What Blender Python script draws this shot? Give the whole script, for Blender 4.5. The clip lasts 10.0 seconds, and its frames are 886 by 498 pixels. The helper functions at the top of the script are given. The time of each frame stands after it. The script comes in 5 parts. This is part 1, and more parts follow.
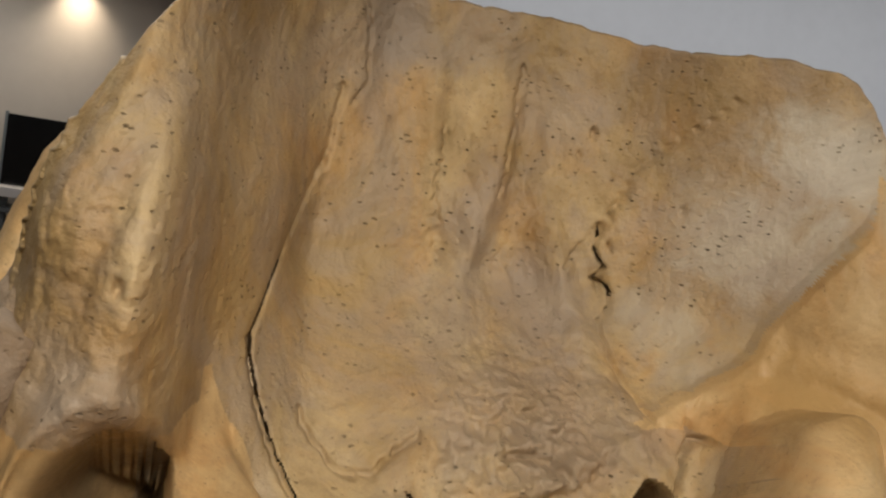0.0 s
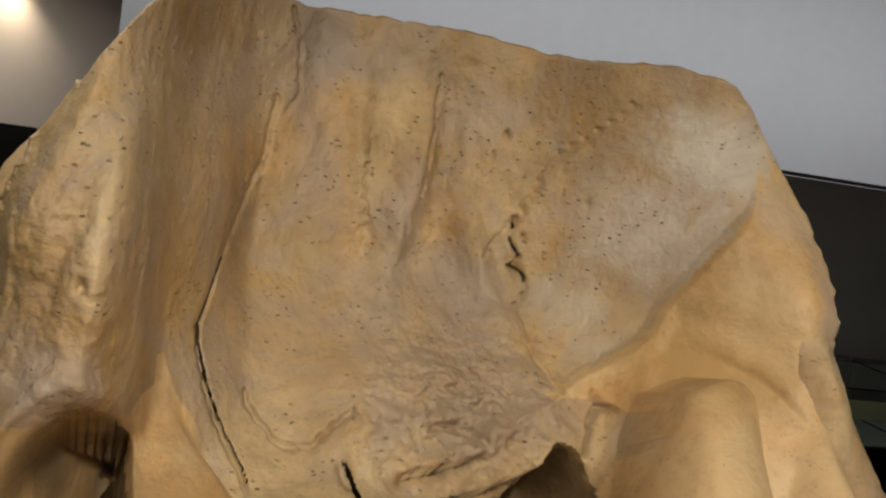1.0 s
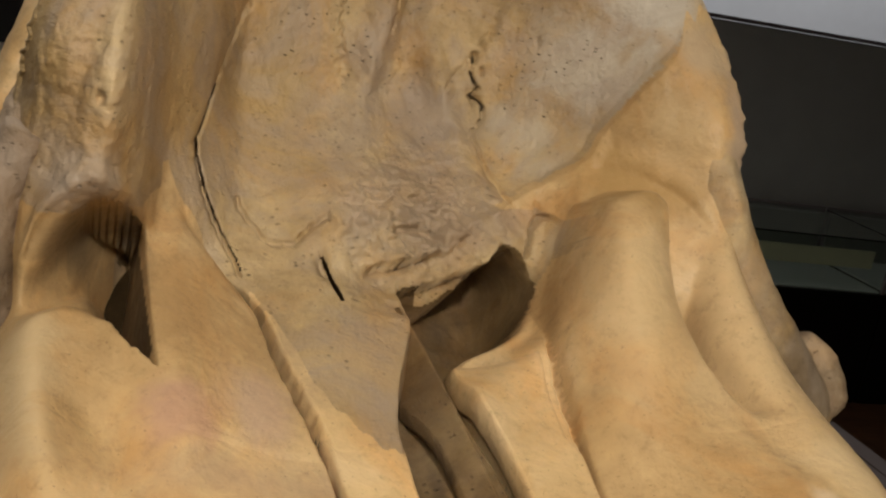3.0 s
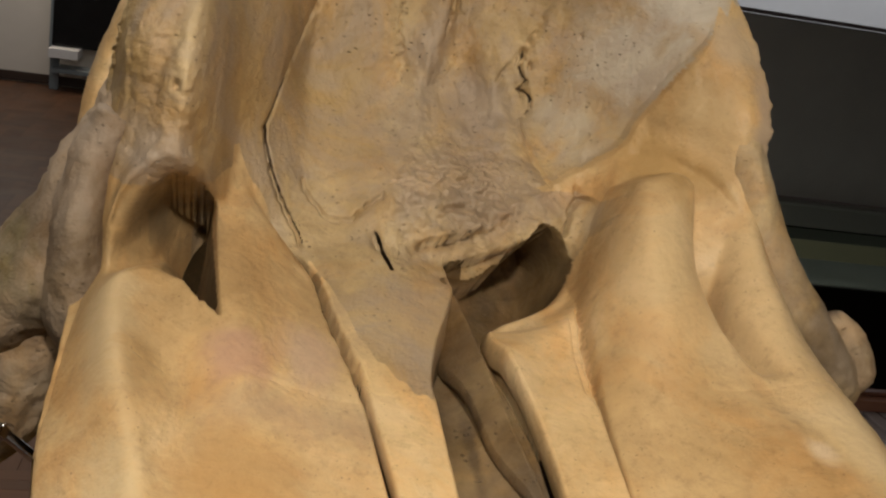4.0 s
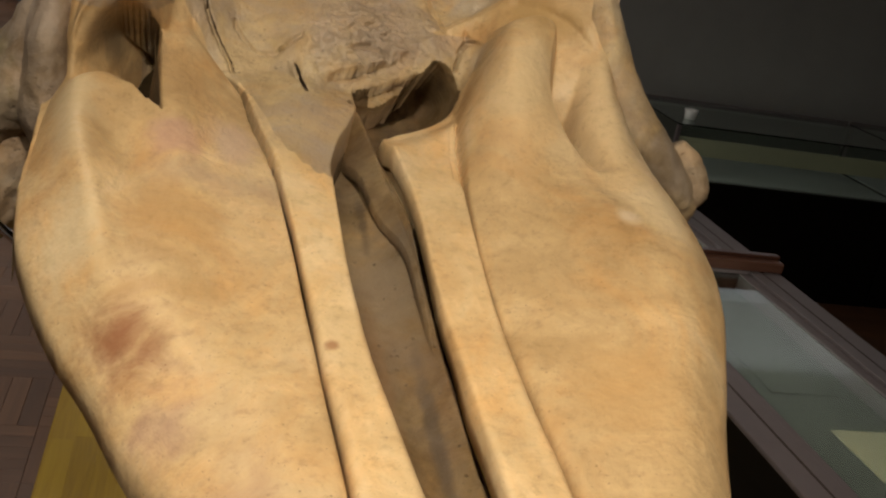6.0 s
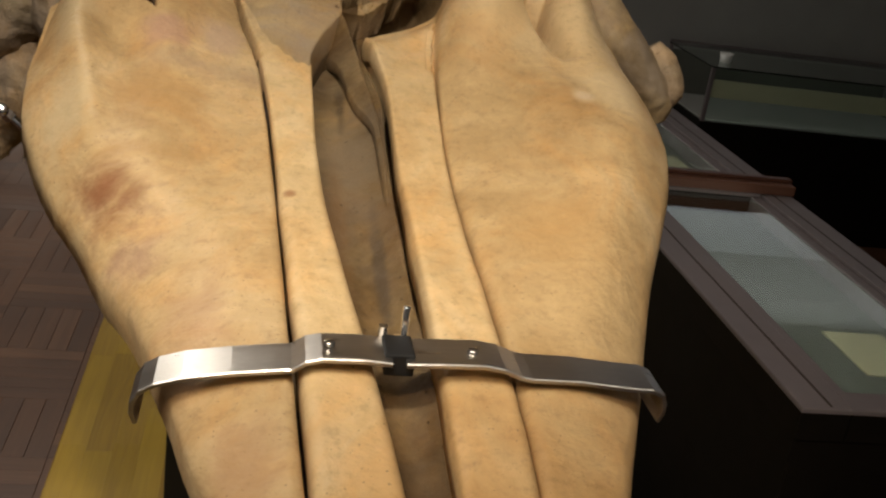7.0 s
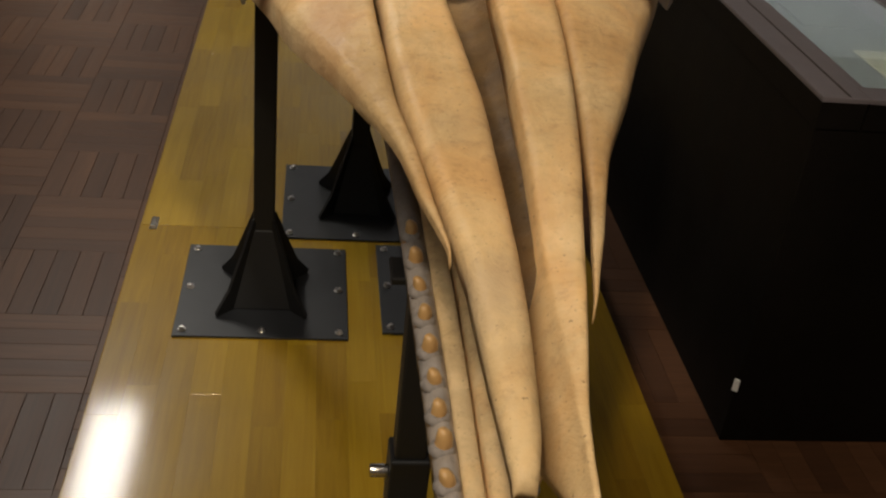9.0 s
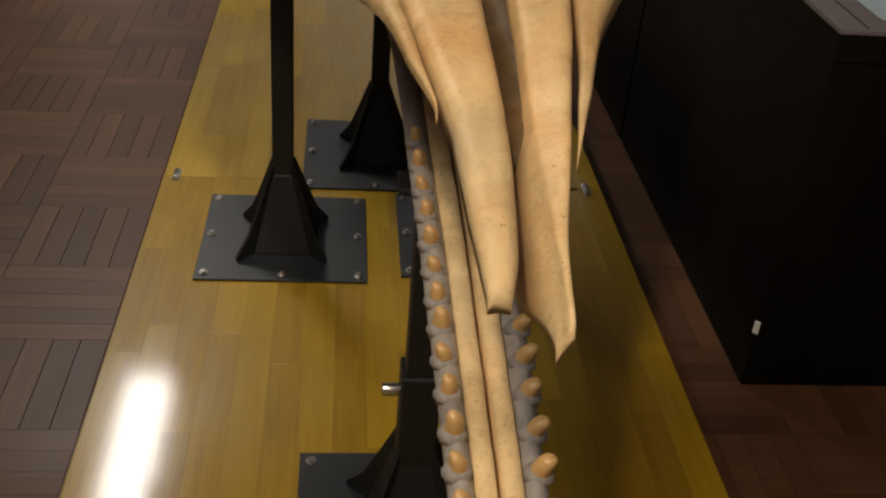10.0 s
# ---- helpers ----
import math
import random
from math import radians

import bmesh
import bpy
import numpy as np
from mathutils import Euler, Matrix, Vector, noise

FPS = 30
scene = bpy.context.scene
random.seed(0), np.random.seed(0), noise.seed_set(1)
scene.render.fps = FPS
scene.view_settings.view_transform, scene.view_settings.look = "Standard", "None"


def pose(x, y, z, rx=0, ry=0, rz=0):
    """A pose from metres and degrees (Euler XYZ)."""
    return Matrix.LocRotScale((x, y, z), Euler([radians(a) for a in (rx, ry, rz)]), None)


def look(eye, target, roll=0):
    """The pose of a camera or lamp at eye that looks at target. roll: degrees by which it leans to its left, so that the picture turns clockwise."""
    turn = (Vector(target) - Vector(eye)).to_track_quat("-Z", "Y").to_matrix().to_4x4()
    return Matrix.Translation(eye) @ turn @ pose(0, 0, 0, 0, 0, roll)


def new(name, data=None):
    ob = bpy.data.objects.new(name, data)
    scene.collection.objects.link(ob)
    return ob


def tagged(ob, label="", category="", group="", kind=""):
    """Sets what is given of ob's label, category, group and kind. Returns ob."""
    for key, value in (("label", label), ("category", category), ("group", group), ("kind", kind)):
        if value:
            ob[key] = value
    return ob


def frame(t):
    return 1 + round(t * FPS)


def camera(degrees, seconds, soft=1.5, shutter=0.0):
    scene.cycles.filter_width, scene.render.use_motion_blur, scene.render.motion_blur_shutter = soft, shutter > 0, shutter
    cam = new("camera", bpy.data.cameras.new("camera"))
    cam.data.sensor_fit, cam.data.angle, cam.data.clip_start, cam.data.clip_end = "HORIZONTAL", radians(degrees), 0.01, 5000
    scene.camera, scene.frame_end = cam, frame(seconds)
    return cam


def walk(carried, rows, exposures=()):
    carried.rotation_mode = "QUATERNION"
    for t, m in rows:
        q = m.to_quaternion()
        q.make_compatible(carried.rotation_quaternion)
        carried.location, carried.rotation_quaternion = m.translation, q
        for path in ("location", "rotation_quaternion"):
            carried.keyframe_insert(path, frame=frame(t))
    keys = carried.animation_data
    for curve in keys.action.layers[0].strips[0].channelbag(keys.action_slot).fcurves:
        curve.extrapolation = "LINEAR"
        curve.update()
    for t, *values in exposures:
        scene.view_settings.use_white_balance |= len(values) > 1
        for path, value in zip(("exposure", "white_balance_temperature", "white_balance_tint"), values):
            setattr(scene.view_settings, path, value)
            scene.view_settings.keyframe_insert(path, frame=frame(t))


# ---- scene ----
cam = camera(46.0, 10.0, soft=2.3)
PATH = [
    (0.0, 0.0000, -0.0000, 1.7340, -12.37, -7.78, -10.18),
    (0.5, -0.0139, -0.0617, 1.7587, -12.61, -4.89, -11.61),
    (1.0, -0.0120, -0.1278, 1.7576, -15.65, -7.72, -9.15),
    (1.5, -0.0099, -0.1433, 1.7378, -13.90, -11.37, -8.91),
    (2.0, 0.0190, -0.2076, 1.7460, -11.35, -15.50, -11.03),
    (2.5, 0.0112, -0.2885, 1.7577, -14.43, -14.95, -9.54),
    (3.0, -0.0220, -0.3514, 1.7588, -15.58, -15.61, -9.67),
    (3.2, -0.0191, -0.3786, 1.7635, -15.60, -15.28, -9.32),
    (4.3, 0.0523, -0.5608, 1.7628, -8.87, -16.00, -8.64),
    (4.5, 0.0659, -0.5911, 1.7507, -9.17, -15.77, -8.61),
    (5.0, 0.0574, -0.6910, 1.7350, -9.93, -17.13, -8.37),
    (5.5, 0.0373, -0.8274, 1.7467, -10.18, -16.81, -9.08),
    (6.0, 0.0823, -0.9147, 1.7024, -11.35, -19.50, -9.71),
    (6.2, 0.1052, -0.9488, 1.6918, -12.35, -20.39, -8.89),
    (7.3, 0.2489, -1.1881, 1.5978, -5.49, -22.08, -7.61),
    (7.5, 0.2617, -1.2323, 1.5759, -3.99, -22.87, -7.27),
    (8.0, 0.2514, -1.3449, 1.5416, -3.82, -25.39, -5.49),
    (8.5, 0.2166, -1.4243, 1.5063, -5.87, -28.83, -4.73),
    (9.0, 0.2001, -1.4730, 1.4914, -5.50, -30.93, -5.63),
    (9.5, 0.2378, -1.5283, 1.4456, -5.82, -33.96, -3.08),
    (10.0, 0.2385, -1.5415, 1.4096, -4.21, -31.76, -4.25),
]
walk(cam, [(t, pose(x, y, z, 90 + pitch, roll, yaw)) for t, x, y, z, yaw, pitch, roll in PATH],
     exposures=[(0.0, 0.0), (7.5, 0.0), (8.5, 0.08), (9.4, 0.12), (10.0, 0.26)])

FLOOR = -0.28          # hall floor; the plinth top is z = 0

# ---- world and lights ----
world = bpy.data.worlds.new("hall_world")
world.use_nodes = True
world.node_tree.nodes["Background"].inputs[0].default_value = (0.8, 0.9, 1.0, 1)
world.node_tree.nodes["Background"].inputs[1].default_value = 0.05
scene.world = world


def area_lamp(name, eye, target, sx, sy, watts, colour):
    d = bpy.data.lights.new(name, "AREA")
    d.shape, d.size, d.size_y, d.energy, d.color = "RECTANGLE", sx, sy, watts, colour
    ob = new(name, d)
    ob.matrix_world = look(eye, target)
    return ob


def spot_lamp(name, eye, target, degrees, watts, colour, radius=0.04, blend=0.6):
    d = bpy.data.lights.new(name, "SPOT")
    d.spot_size, d.spot_blend, d.energy, d.color, d.shadow_soft_size = radians(degrees), blend, watts, colour, radius
    ob = new(name, d)
    ob.matrix_world = look(eye, target)
    return ob


WARM, COOL = (1.0, 0.90, 0.77), (0.80, 0.90, 1.0)
# Out of view; placed from the long glint on the plinth.
area_lamp("unseen_overhead_lamp", (-0.95, 3.3, 3.05), (-0.95, 3.3, 0), 0.28, 1.3, 50, (1.0, 0.95, 0.86))
# Two more out of view, added to brighten floor and plinth.
area_lamp("unseen_overhead_lamp", (-0.7, -1.4, 3.05), (-0.7, -1.4, 0), 0.9, 1.6, 38, (1.0, 0.94, 0.84))
area_lamp("unseen_overhead_lamp", (1.6, -1.2, 3.05), (1.6, -1.2, 0), 0.9, 1.6, 6, (1.0, 0.93, 0.82))
# Added out of view, facing the north wall to brighten it.
area_lamp("wall_brightener_lamp", (4.0, 6.9, 2.95), (4.0, 9.0, 1.9), 9.0, 0.25, 62, (0.95, 0.97, 1.0))
# Added out of view to brighten the recess.
area_lamp("unseen_overhead_lamp", (-2.2, 10.2, 2.40), (-2.2, 10.2, 0), 1.2, 0.3, 20, (1.0, 0.9, 0.78))
# Warm spots over skull and snout, added out of view without fixtures.
spot_lamp("unseen_skull_spot", (0.05, -1.25, 2.98), (0.44, 0.64, 1.32), 50, 200, WARM, 0.07, 0.8)
spot_lamp("unseen_skull_spot", (-0.25, -2.1, 2.95), (0.40, -0.55, 1.05), 42, 86, (1.0, 0.77, 0.52), 0.06, 0.8)
# Beam of the recess downlight on the wall behind it.
spot_lamp("wall_brightener_lamp", (-1.41, 11.3, 2.42), (-1.42, 11.5, 0.9), 95, 55, (1.0, 0.78, 0.55), 0.04, 1.0)

# ---- materials ----


def mat(name):
    m = bpy.data.materials.new(name)
    m.use_nodes = True
    nt = m.node_tree
    return m, nt, nt.nodes["Principled BSDF"]


def node(nt, kind, **values):
    n = nt.nodes.new(kind)
    for k, v in values.items():
        n.inputs[k].default_value = v
    return n


def coords(nt, scale=(1, 1, 1)):
    tc = nt.nodes.new("ShaderNodeTexCoord")
    mp = node(nt, "ShaderNodeMapping", Scale=scale)
    nt.links.new(tc.outputs["Object"], mp.inputs["Vector"])
    return mp.outputs["Vector"]


def noise_tex(nt, vec, scale, detail=4.0, rough=0.55, distortion=0.0):
    n = node(nt, "ShaderNodeTexNoise", Scale=scale, Detail=detail, Roughness=rough, Distortion=distortion)
    nt.links.new(vec, n.inputs["Vector"])
    return n.outputs["Fac"]


def ramp(nt, fac, stops):
    r = nt.nodes.new("ShaderNodeValToRGB")
    while len(r.color_ramp.elements) < len(stops):
        r.color_ramp.elements.new(0.5)
    for e, (p, c) in zip(r.color_ramp.elements, stops):
        e.position, e.color = p, (*c, 1) if len(c) == 3 else c
    nt.links.new(fac, r.inputs["Fac"])
    return r.outputs["Color"]


def mix(nt, fac, a, b, blend="MIX"):
    n = nt.nodes.new("ShaderNodeMix")
    n.data_type, n.blend_type = "RGBA", blend
    for sock, v in ((n.inputs[0], fac), (n.inputs[6], a), (n.inputs[7], b)):
        if isinstance(v, (int, float)):
            sock.default_value = v
        elif isinstance(v, tuple):
            sock.default_value = (*v, 1)
        else:
            nt.links.new(v, sock)
    return n.outputs[2]


def maths(nt, op, a, b=0.0):
    n = nt.nodes.new("ShaderNodeMath")
    n.operation = op
    for sock, v in zip(n.inputs, (a, b)):
        if isinstance(v, (int, float)):
            sock.default_value = v
        else:
            nt.links.new(v, sock)
    return n.outputs[0]


def near(nt, vec, place, reach, ragged=None, amount=0.0):
    """1 at a place, falling to 0 at its reach (x, y, z half sizes), with a ragged border."""
    s = nt.nodes.new("ShaderNodeVectorMath")
    s.operation = "SUBTRACT"
    nt.links.new(vec, s.inputs[0])
    s.inputs[1].default_value = place
    d = nt.nodes.new("ShaderNodeVectorMath")
    d.operation = "DIVIDE"
    nt.links.new(s.outputs[0], d.inputs[0])
    d.inputs[1].default_value = reach
    l = nt.nodes.new("ShaderNodeVectorMath")
    l.operation = "LENGTH"
    nt.links.new(d.outputs[0], l.inputs[0])
    v = l.outputs["Value"]
    if ragged is not None:
        v = maths(nt, "ADD", v, maths(nt, "MULTIPLY", maths(nt, "SUBTRACT", ragged, 0.5), amount))
    r = node(nt, "ShaderNodeMapRange")
    r.interpolation_type = "SMOOTHSTEP"
    nt.links.new(v, r.inputs["Value"])
    for k, x in (("From Min", 1.0), ("From Max", 0.25), ("To Min", 0.0), ("To Max", 1.0)):
        r.inputs[k].default_value = x
    return r.outputs["Result"]


def bump(nt, bsdf, height, strength, distance):
    b = node(nt, "ShaderNodeBump", Strength=strength, Distance=distance)
    nt.links.new(height, b.inputs["Height"])
    nt.links.new(b.outputs["Normal"], bsdf.inputs["Normal"])


def bone_material(name, stops, stains_and_shade=(), pits=0.0, grey=0.0, rough=0.52, grain=1.0, grained=0.25, mottle=0.62):
    m, nt, bsdf = mat(name)
    v = coords(nt)
    big = noise_tex(nt, v, 3.2, 5, 0.6, 0.6)
    mid = noise_tex(nt, v, 14.0, 6, 0.65, 0.4)
    fine = noise_tex(nt, v, 120.0, 5, 0.6)
    streak = noise_tex(nt, coords(nt, (26, 5, 26)), 1.0, 5, 0.6, 0.3)
    col = ramp(nt, big, stops)
    col = mix(nt, mottle, col, ramp(nt, mid, [(0.28, (0.50, 0.47, 0.44)), (0.54, (1, 1, 1)), (0.75, (1.25, 1.22, 1.14))]), "MULTIPLY")
    col = mix(nt, grained, col, ramp(nt, streak, [(0.35, (0.72, 0.68, 0.62)), (0.6, (1, 1, 1))]), "MULTIPLY")
    col = mix(nt, 0.35, col, ramp(nt, noise_tex(nt, v, 55.0, 6, 0.75), [(0.33, (0.45, 0.40, 0.36)), (0.47, (1, 1, 1)), (0.70, (1.12, 1.12, 1.10))]), "MULTIPLY")
    warm = ramp(nt, noise_tex(nt, coords(nt, (1, 0.6, 1)), 7.0, 5, 0.65, 0.9), [(0.46, (0, 0, 0)), (0.66, (1, 1, 1))])
    col = mix(nt, maths(nt, "MULTIPLY", warm, 0.58), col, mix(nt, 1.0, col, (1.02, 0.80, 0.56), "MULTIPLY"))
    pale = ramp(nt, noise_tex(nt, coords(nt, (1, 0.7, 1)), 9.0, 5, 0.7, 1.2), [(0.52, (0, 0, 0)), (0.70, (1, 1, 1))])
    col = mix(nt, maths(nt, "MULTIPLY", pale, 0.45), col, mix(nt, 1.0, col, (1.3, 1.35, 1.45), "MULTIPLY"))
    fleck = ramp(nt, noise_tex(nt, v, 240.0, 2, 0.5), [(0.27, (1, 1, 1)), (0.31, (0, 0, 0))])
    col = mix(nt, maths(nt, "MULTIPLY", fleck, 0.6), col, (0.12, 0.07, 0.03))
    for place, reach, colour, amount in stains_and_shade:
        f = near(nt, v, place, reach, mid, 1.4)
        col = mix(nt, maths(nt, "MULTIPLY", f, amount), col, colour)
    if grey:
        gm = ramp(nt, noise_tex(nt, v, 6.0, 6, 0.7, 1.0), [(0.42, (0, 0, 0)), (0.62, (1, 1, 1))])
        col = mix(nt, maths(nt, "MULTIPLY", gm, grey), col, (0.34, 0.275, 0.215))
    h = maths(nt, "ADD", maths(nt, "MULTIPLY", fine, 0.35 * grain), mid)
    if pits:
        vo = node(nt, "ShaderNodeTexVoronoi", Scale=105.0, Randomness=1.0)
        nt.links.new(coords(nt, (0.8, 0.8, 1.9)), vo.inputs["Vector"])
        where = ramp(nt, noise_tex(nt, v, 9.0, 6, 0.75), [(0.43, (0, 0, 0)), (0.57, (1, 1, 1))])
        gate = ramp(nt, vo.outputs["Color"], [(0.50, (0, 0, 0)), (0.72, (1, 1, 1))])
        spot = ramp(nt, maths(nt, "ADD", vo.outputs["Distance"], maths(nt, "MULTIPLY", noise_tex(nt, v, 190.0, 3, 0.6), 0.6)), [(0.40, (1, 1, 1)), (0.56, (0, 0, 0))])
        spot = maths(nt, "MULTIPLY", spot, gate)
        p = maths(nt, "MULTIPLY", maths(nt, "MULTIPLY", spot, where), pits)
        col = mix(nt, p, col, (0.10, 0.07, 0.04))
        h = maths(nt, "SUBTRACT", h, maths(nt, "MULTIPLY", p, 1.5))
    nt.links.new(col, bsdf.inputs["Base Color"])
    nt.links.new(ramp(nt, mid, [(0.3, (rough + 0.14,) * 3), (0.7, (rough - 0.06,) * 3)]), bsdf.inputs["Roughness"])
    bsdf.inputs["Specular IOR Level"].default_value = 0.28
    bump(nt, bsdf, h, 0.8, 0.006)
    return m


TAN = [(0.30, (0.41, 0.268, 0.120)), (0.5, (0.53, 0.365, 0.178)), (0.72, (0.61, 0.45, 0.25))]
PALE = [(0.30, (0.52, 0.345, 0.16)), (0.5, (0.63, 0.45, 0.23)), (0.72, (0.70, 0.53, 0.31))]
DULL = [(0.30, (0.30, 0.205, 0.100)), (0.5, (0.44, 0.315, 0.155)), (0.70, (0.50, 0.385, 0.225))]
BROWN = [(0.32, (0.16, 0.110, 0.062)), (0.5, (0.30, 0.215, 0.125)), (0.68, (0.44, 0.335, 0.21))]
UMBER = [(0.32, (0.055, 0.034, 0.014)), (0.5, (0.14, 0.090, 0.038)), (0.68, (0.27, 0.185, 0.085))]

bone_basin = bone_material("basin_bone", DULL, [
    ((0.03, 0.90, 1.50), (0.10, 0.40, 0.30), (0.37, 0.24, 0.095), 0.65),
    ((-0.12, 0.90, 1.58), (0.045, 0.30, 0.22), (0.30, 0.20, 0.08), 0.6),
    ((-0.03, 0.79, 1.60), (0.035, 0.20, 0.12), (0.56, 0.43, 0.25), 0.7),
    ((0.19, 1.20, 1.50), (0.085, 0.30, 0.19), (0.40, 0.285, 0.13), 0.7),
    ((0.70, 1.05, 1.75), (0.12, 0.30, 0.10), (0.52, 0.48, 0.40), 0.85),
    ((0.62, 1.05, 1.64), (0.11, 0.30, 0.11), (0.50, 0.45, 0.36), 0.8),
    ((0.56, 1.05, 1.53), (0.07, 0.30, 0.09), (0.48, 0.42, 0.32), 0.7),
    ((0.53, 0.97, 1.43), (0.06, 0.14, 0.03), (0.46, 0.29, 0.15), 0.6),
    ((0.40, 1.05, 1.41), (0.16, 0.30, 0.11), (0.31, 0.225, 0.145), 0.8),
    ((0.42, 1.20, 1.52), (0.09, 0.30, 0.09), (0.34, 0.275, 0.215), 0.75),
    ((0.34, 1.20, 1.60), (0.05, 0.30, 0.14), (0.37, 0.29, 0.21), 0.6),
    ((0.21, 1.25, 1.82), (0.06, 0.25, 0.07), (0.33, 0.285, 0.235), 0.8),
    ((0.42, 1.25, 1.76), (0.10, 0.25, 0.07), (0.42, 0.33, 0.235), 0.6),
    ((0.04, 1.05, 1.82), (0.09, 0.30, 0.07), (0.30, 0.19, 0.06), 0.8),
    ((0.52, 1.20, 1.80), (0.10, 0.30, 0.05), (0.30, 0.205, 0.09), 0.6),
    ((-0.06, 0.72, 1.47), (0.11, 0.14, 0.05), (0.36, 0.29, 0.22), 0.8),
    # Shade of the hollow under the arch, put into the colour.
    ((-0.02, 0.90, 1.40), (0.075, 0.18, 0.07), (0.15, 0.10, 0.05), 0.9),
    ((0.73, 1.05, 1.845), (0.08, 0.30, 0.03), (0.24, 0.16, 0.08), 0.8),
    ((0.82, 1.00, 1.74), (0.03, 0.30, 0.07), (0.26, 0.18, 0.11), 0.6),
    ((0.27, 0.76, 1.29), (0.09, 0.16, 0.06), (0.46, 0.335, 0.195), 0.65)], pits=0.75, grey=0.6, grain=1.5, grained=0.03, mottle=0.5)
bone_maxilla = bone_material("maxilla_bone", TAN, [
    ((0.02, 0.17, 1.17), (0.07, 0.16, 0.12), (0.24, 0.095, 0.040), 0.9),
    ((0.05, 0.30, 1.19), (0.10, 0.03, 0.10), (0.44, 0.27, 0.11), 0.6),
    ((0.16, -0.10, 1.12), (0.05, 0.14, 0.10), (0.44, 0.27, 0.15), 0.55),
    ((0.22, -0.40, 1.10), (0.05, 0.16, 0.10), (0.42, 0.24, 0.11), 0.6),
    ((0.60, -0.30, 1.10), (0.05, 0.24, 0.10), (0.46, 0.29, 0.13), 0.6),
    ((0.05, 0.06, 1.14), (0.07, 0.12, 0.10), (0.34, 0.19, 0.14), 0.5),
    ((-0.10, 0.62, 1.33), (0.07, 0.20, 0.10), (0.55, 0.42, 0.24), 0.7),
    ((0.06, 0.62, 1.28), (0.06, 0.06, 0.06), (0.45, 0.27, 0.20), 0.6),
    ((0.12, 0.55, 1.26), (0.16, 0.05, 0.09), (0.36, 0.26, 0.17), 0.5),
    ((0.62, 0.66, 1.40), (0.12, 0.25, 0.12), (0.58, 0.42, 0.22), 0.55),
    ((0.72, 0.47, 1.29), (0.025, 0.035, 0.05), (0.66, 0.52, 0.34), 0.8),
    ((0.08, 0.78, 1.35), (0.12, 0.12, 0.10), (0.40, 0.25, 0.11), 0.6),
    # Grey-brown notch bone, deepened by the hollow's shade.
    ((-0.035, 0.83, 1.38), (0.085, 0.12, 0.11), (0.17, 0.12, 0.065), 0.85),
    ((0.06, 0.45, 1.24), (0.10, 0.12, 0.10), (0.46, 0.27, 0.105), 0.6),
    ((-0.06, 0.40, 1.20), (0.05, 0.14, 0.10), (0.62, 0.50, 0.30), 0.6),
    ((0.14, 0.66, 1.28), (0.06, 0.10, 0.08), (0.50, 0.36, 0.27), 0.6),
    ((0.60, 0.10, 1.18), (0.09, 0.16, 0.10), (0.48, 0.29, 0.115), 0.55),
    ((0.78, 0.50, 1.28), (0.06, 0.14, 0.10), (0.64, 0.50, 0.29), 0.6),
    ((0.25, 1.05, 1.40), (0.20, 0.30, 0.20), (0.46, 0.335, 0.185), 0.85),
    ((0.66, 0.97, 1.50), (0.12, 0.20, 0.06), (0.40, 0.25, 0.095), 0.8),
    ((0.73, 0.95, 1.58), (0.07, 0.20, 0.07), (0.50, 0.37, 0.20), 0.6),
    ((0.80, 0.95, 1.58), (0.035, 0.30, 0.15), (0.34, 0.26, 0.19), 0.75),
    ((0.76, 0.95, 1.70), (0.06, 0.30, 0.06), (0.45, 0.35, 0.23), 0.7)], rough=0.44, grain=0.6, grained=0.06, mottle=0.30)
bone_premaxilla = bone_material("premaxilla_bone", PALE, [
    ((0.26, 0.18, 1.17), (0.012, 0.015, 0.05), (0.30, 0.14, 0.06), 0.8),
    ((0.25, 0.78, 1.28), (0.10, 0.16, 0.10), (0.40, 0.29, 0.17), 0.8),
    ((0.34, -0.83, 1.06), (0.04, 0.07, 0.05), (0.42, 0.31, 0.19), 0.5),
    ((0.30, 1.10, 1.40), (0.32, 0.36, 0.30), (0.46, 0.335, 0.185), 0.85)], rough=0.42, grain=0.4, grained=0.06, mottle=0.28)
# Dark vomer bone; recess faces of the cranium use it for their shade.
bone_dark = bone_material("vomer_and_shade_bone", UMBER, [
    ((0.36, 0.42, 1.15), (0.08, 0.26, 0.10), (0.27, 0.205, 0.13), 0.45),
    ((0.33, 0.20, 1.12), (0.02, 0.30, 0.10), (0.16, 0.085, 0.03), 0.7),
    # Narrow near-black bands along the trough.
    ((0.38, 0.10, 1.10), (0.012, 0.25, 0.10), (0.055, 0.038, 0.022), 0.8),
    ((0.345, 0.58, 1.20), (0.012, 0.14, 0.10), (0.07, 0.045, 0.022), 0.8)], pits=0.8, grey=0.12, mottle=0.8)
bone_rough = bone_material("rough_bone", BROWN, [
    ((-0.16, 0.95, 1.45), (0.10, 0.25, 0.16), (0.40, 0.30, 0.21), 0.7),
    ((-0.22, 0.90, 1.28), (0.07, 0.15, 0.08), (0.20, 0.17, 0.06), 0.6)], pits=0.9, grey=0.45, rough=0.66, grain=2.0, mottle=0.9)
# Near-black bone: the shade of a deep cavity put into the colour.
cavity_shade = bone_material("cavity_shade", [(0.30, (0.012, 0.008, 0.004)), (0.5, (0.024, 0.016, 0.007)), (0.72, (0.048, 0.033, 0.015))], [], rough=0.8)
cavity_shade.node_tree.nodes["Principled BSDF"].inputs["Specular IOR Level"].default_value = 0.05
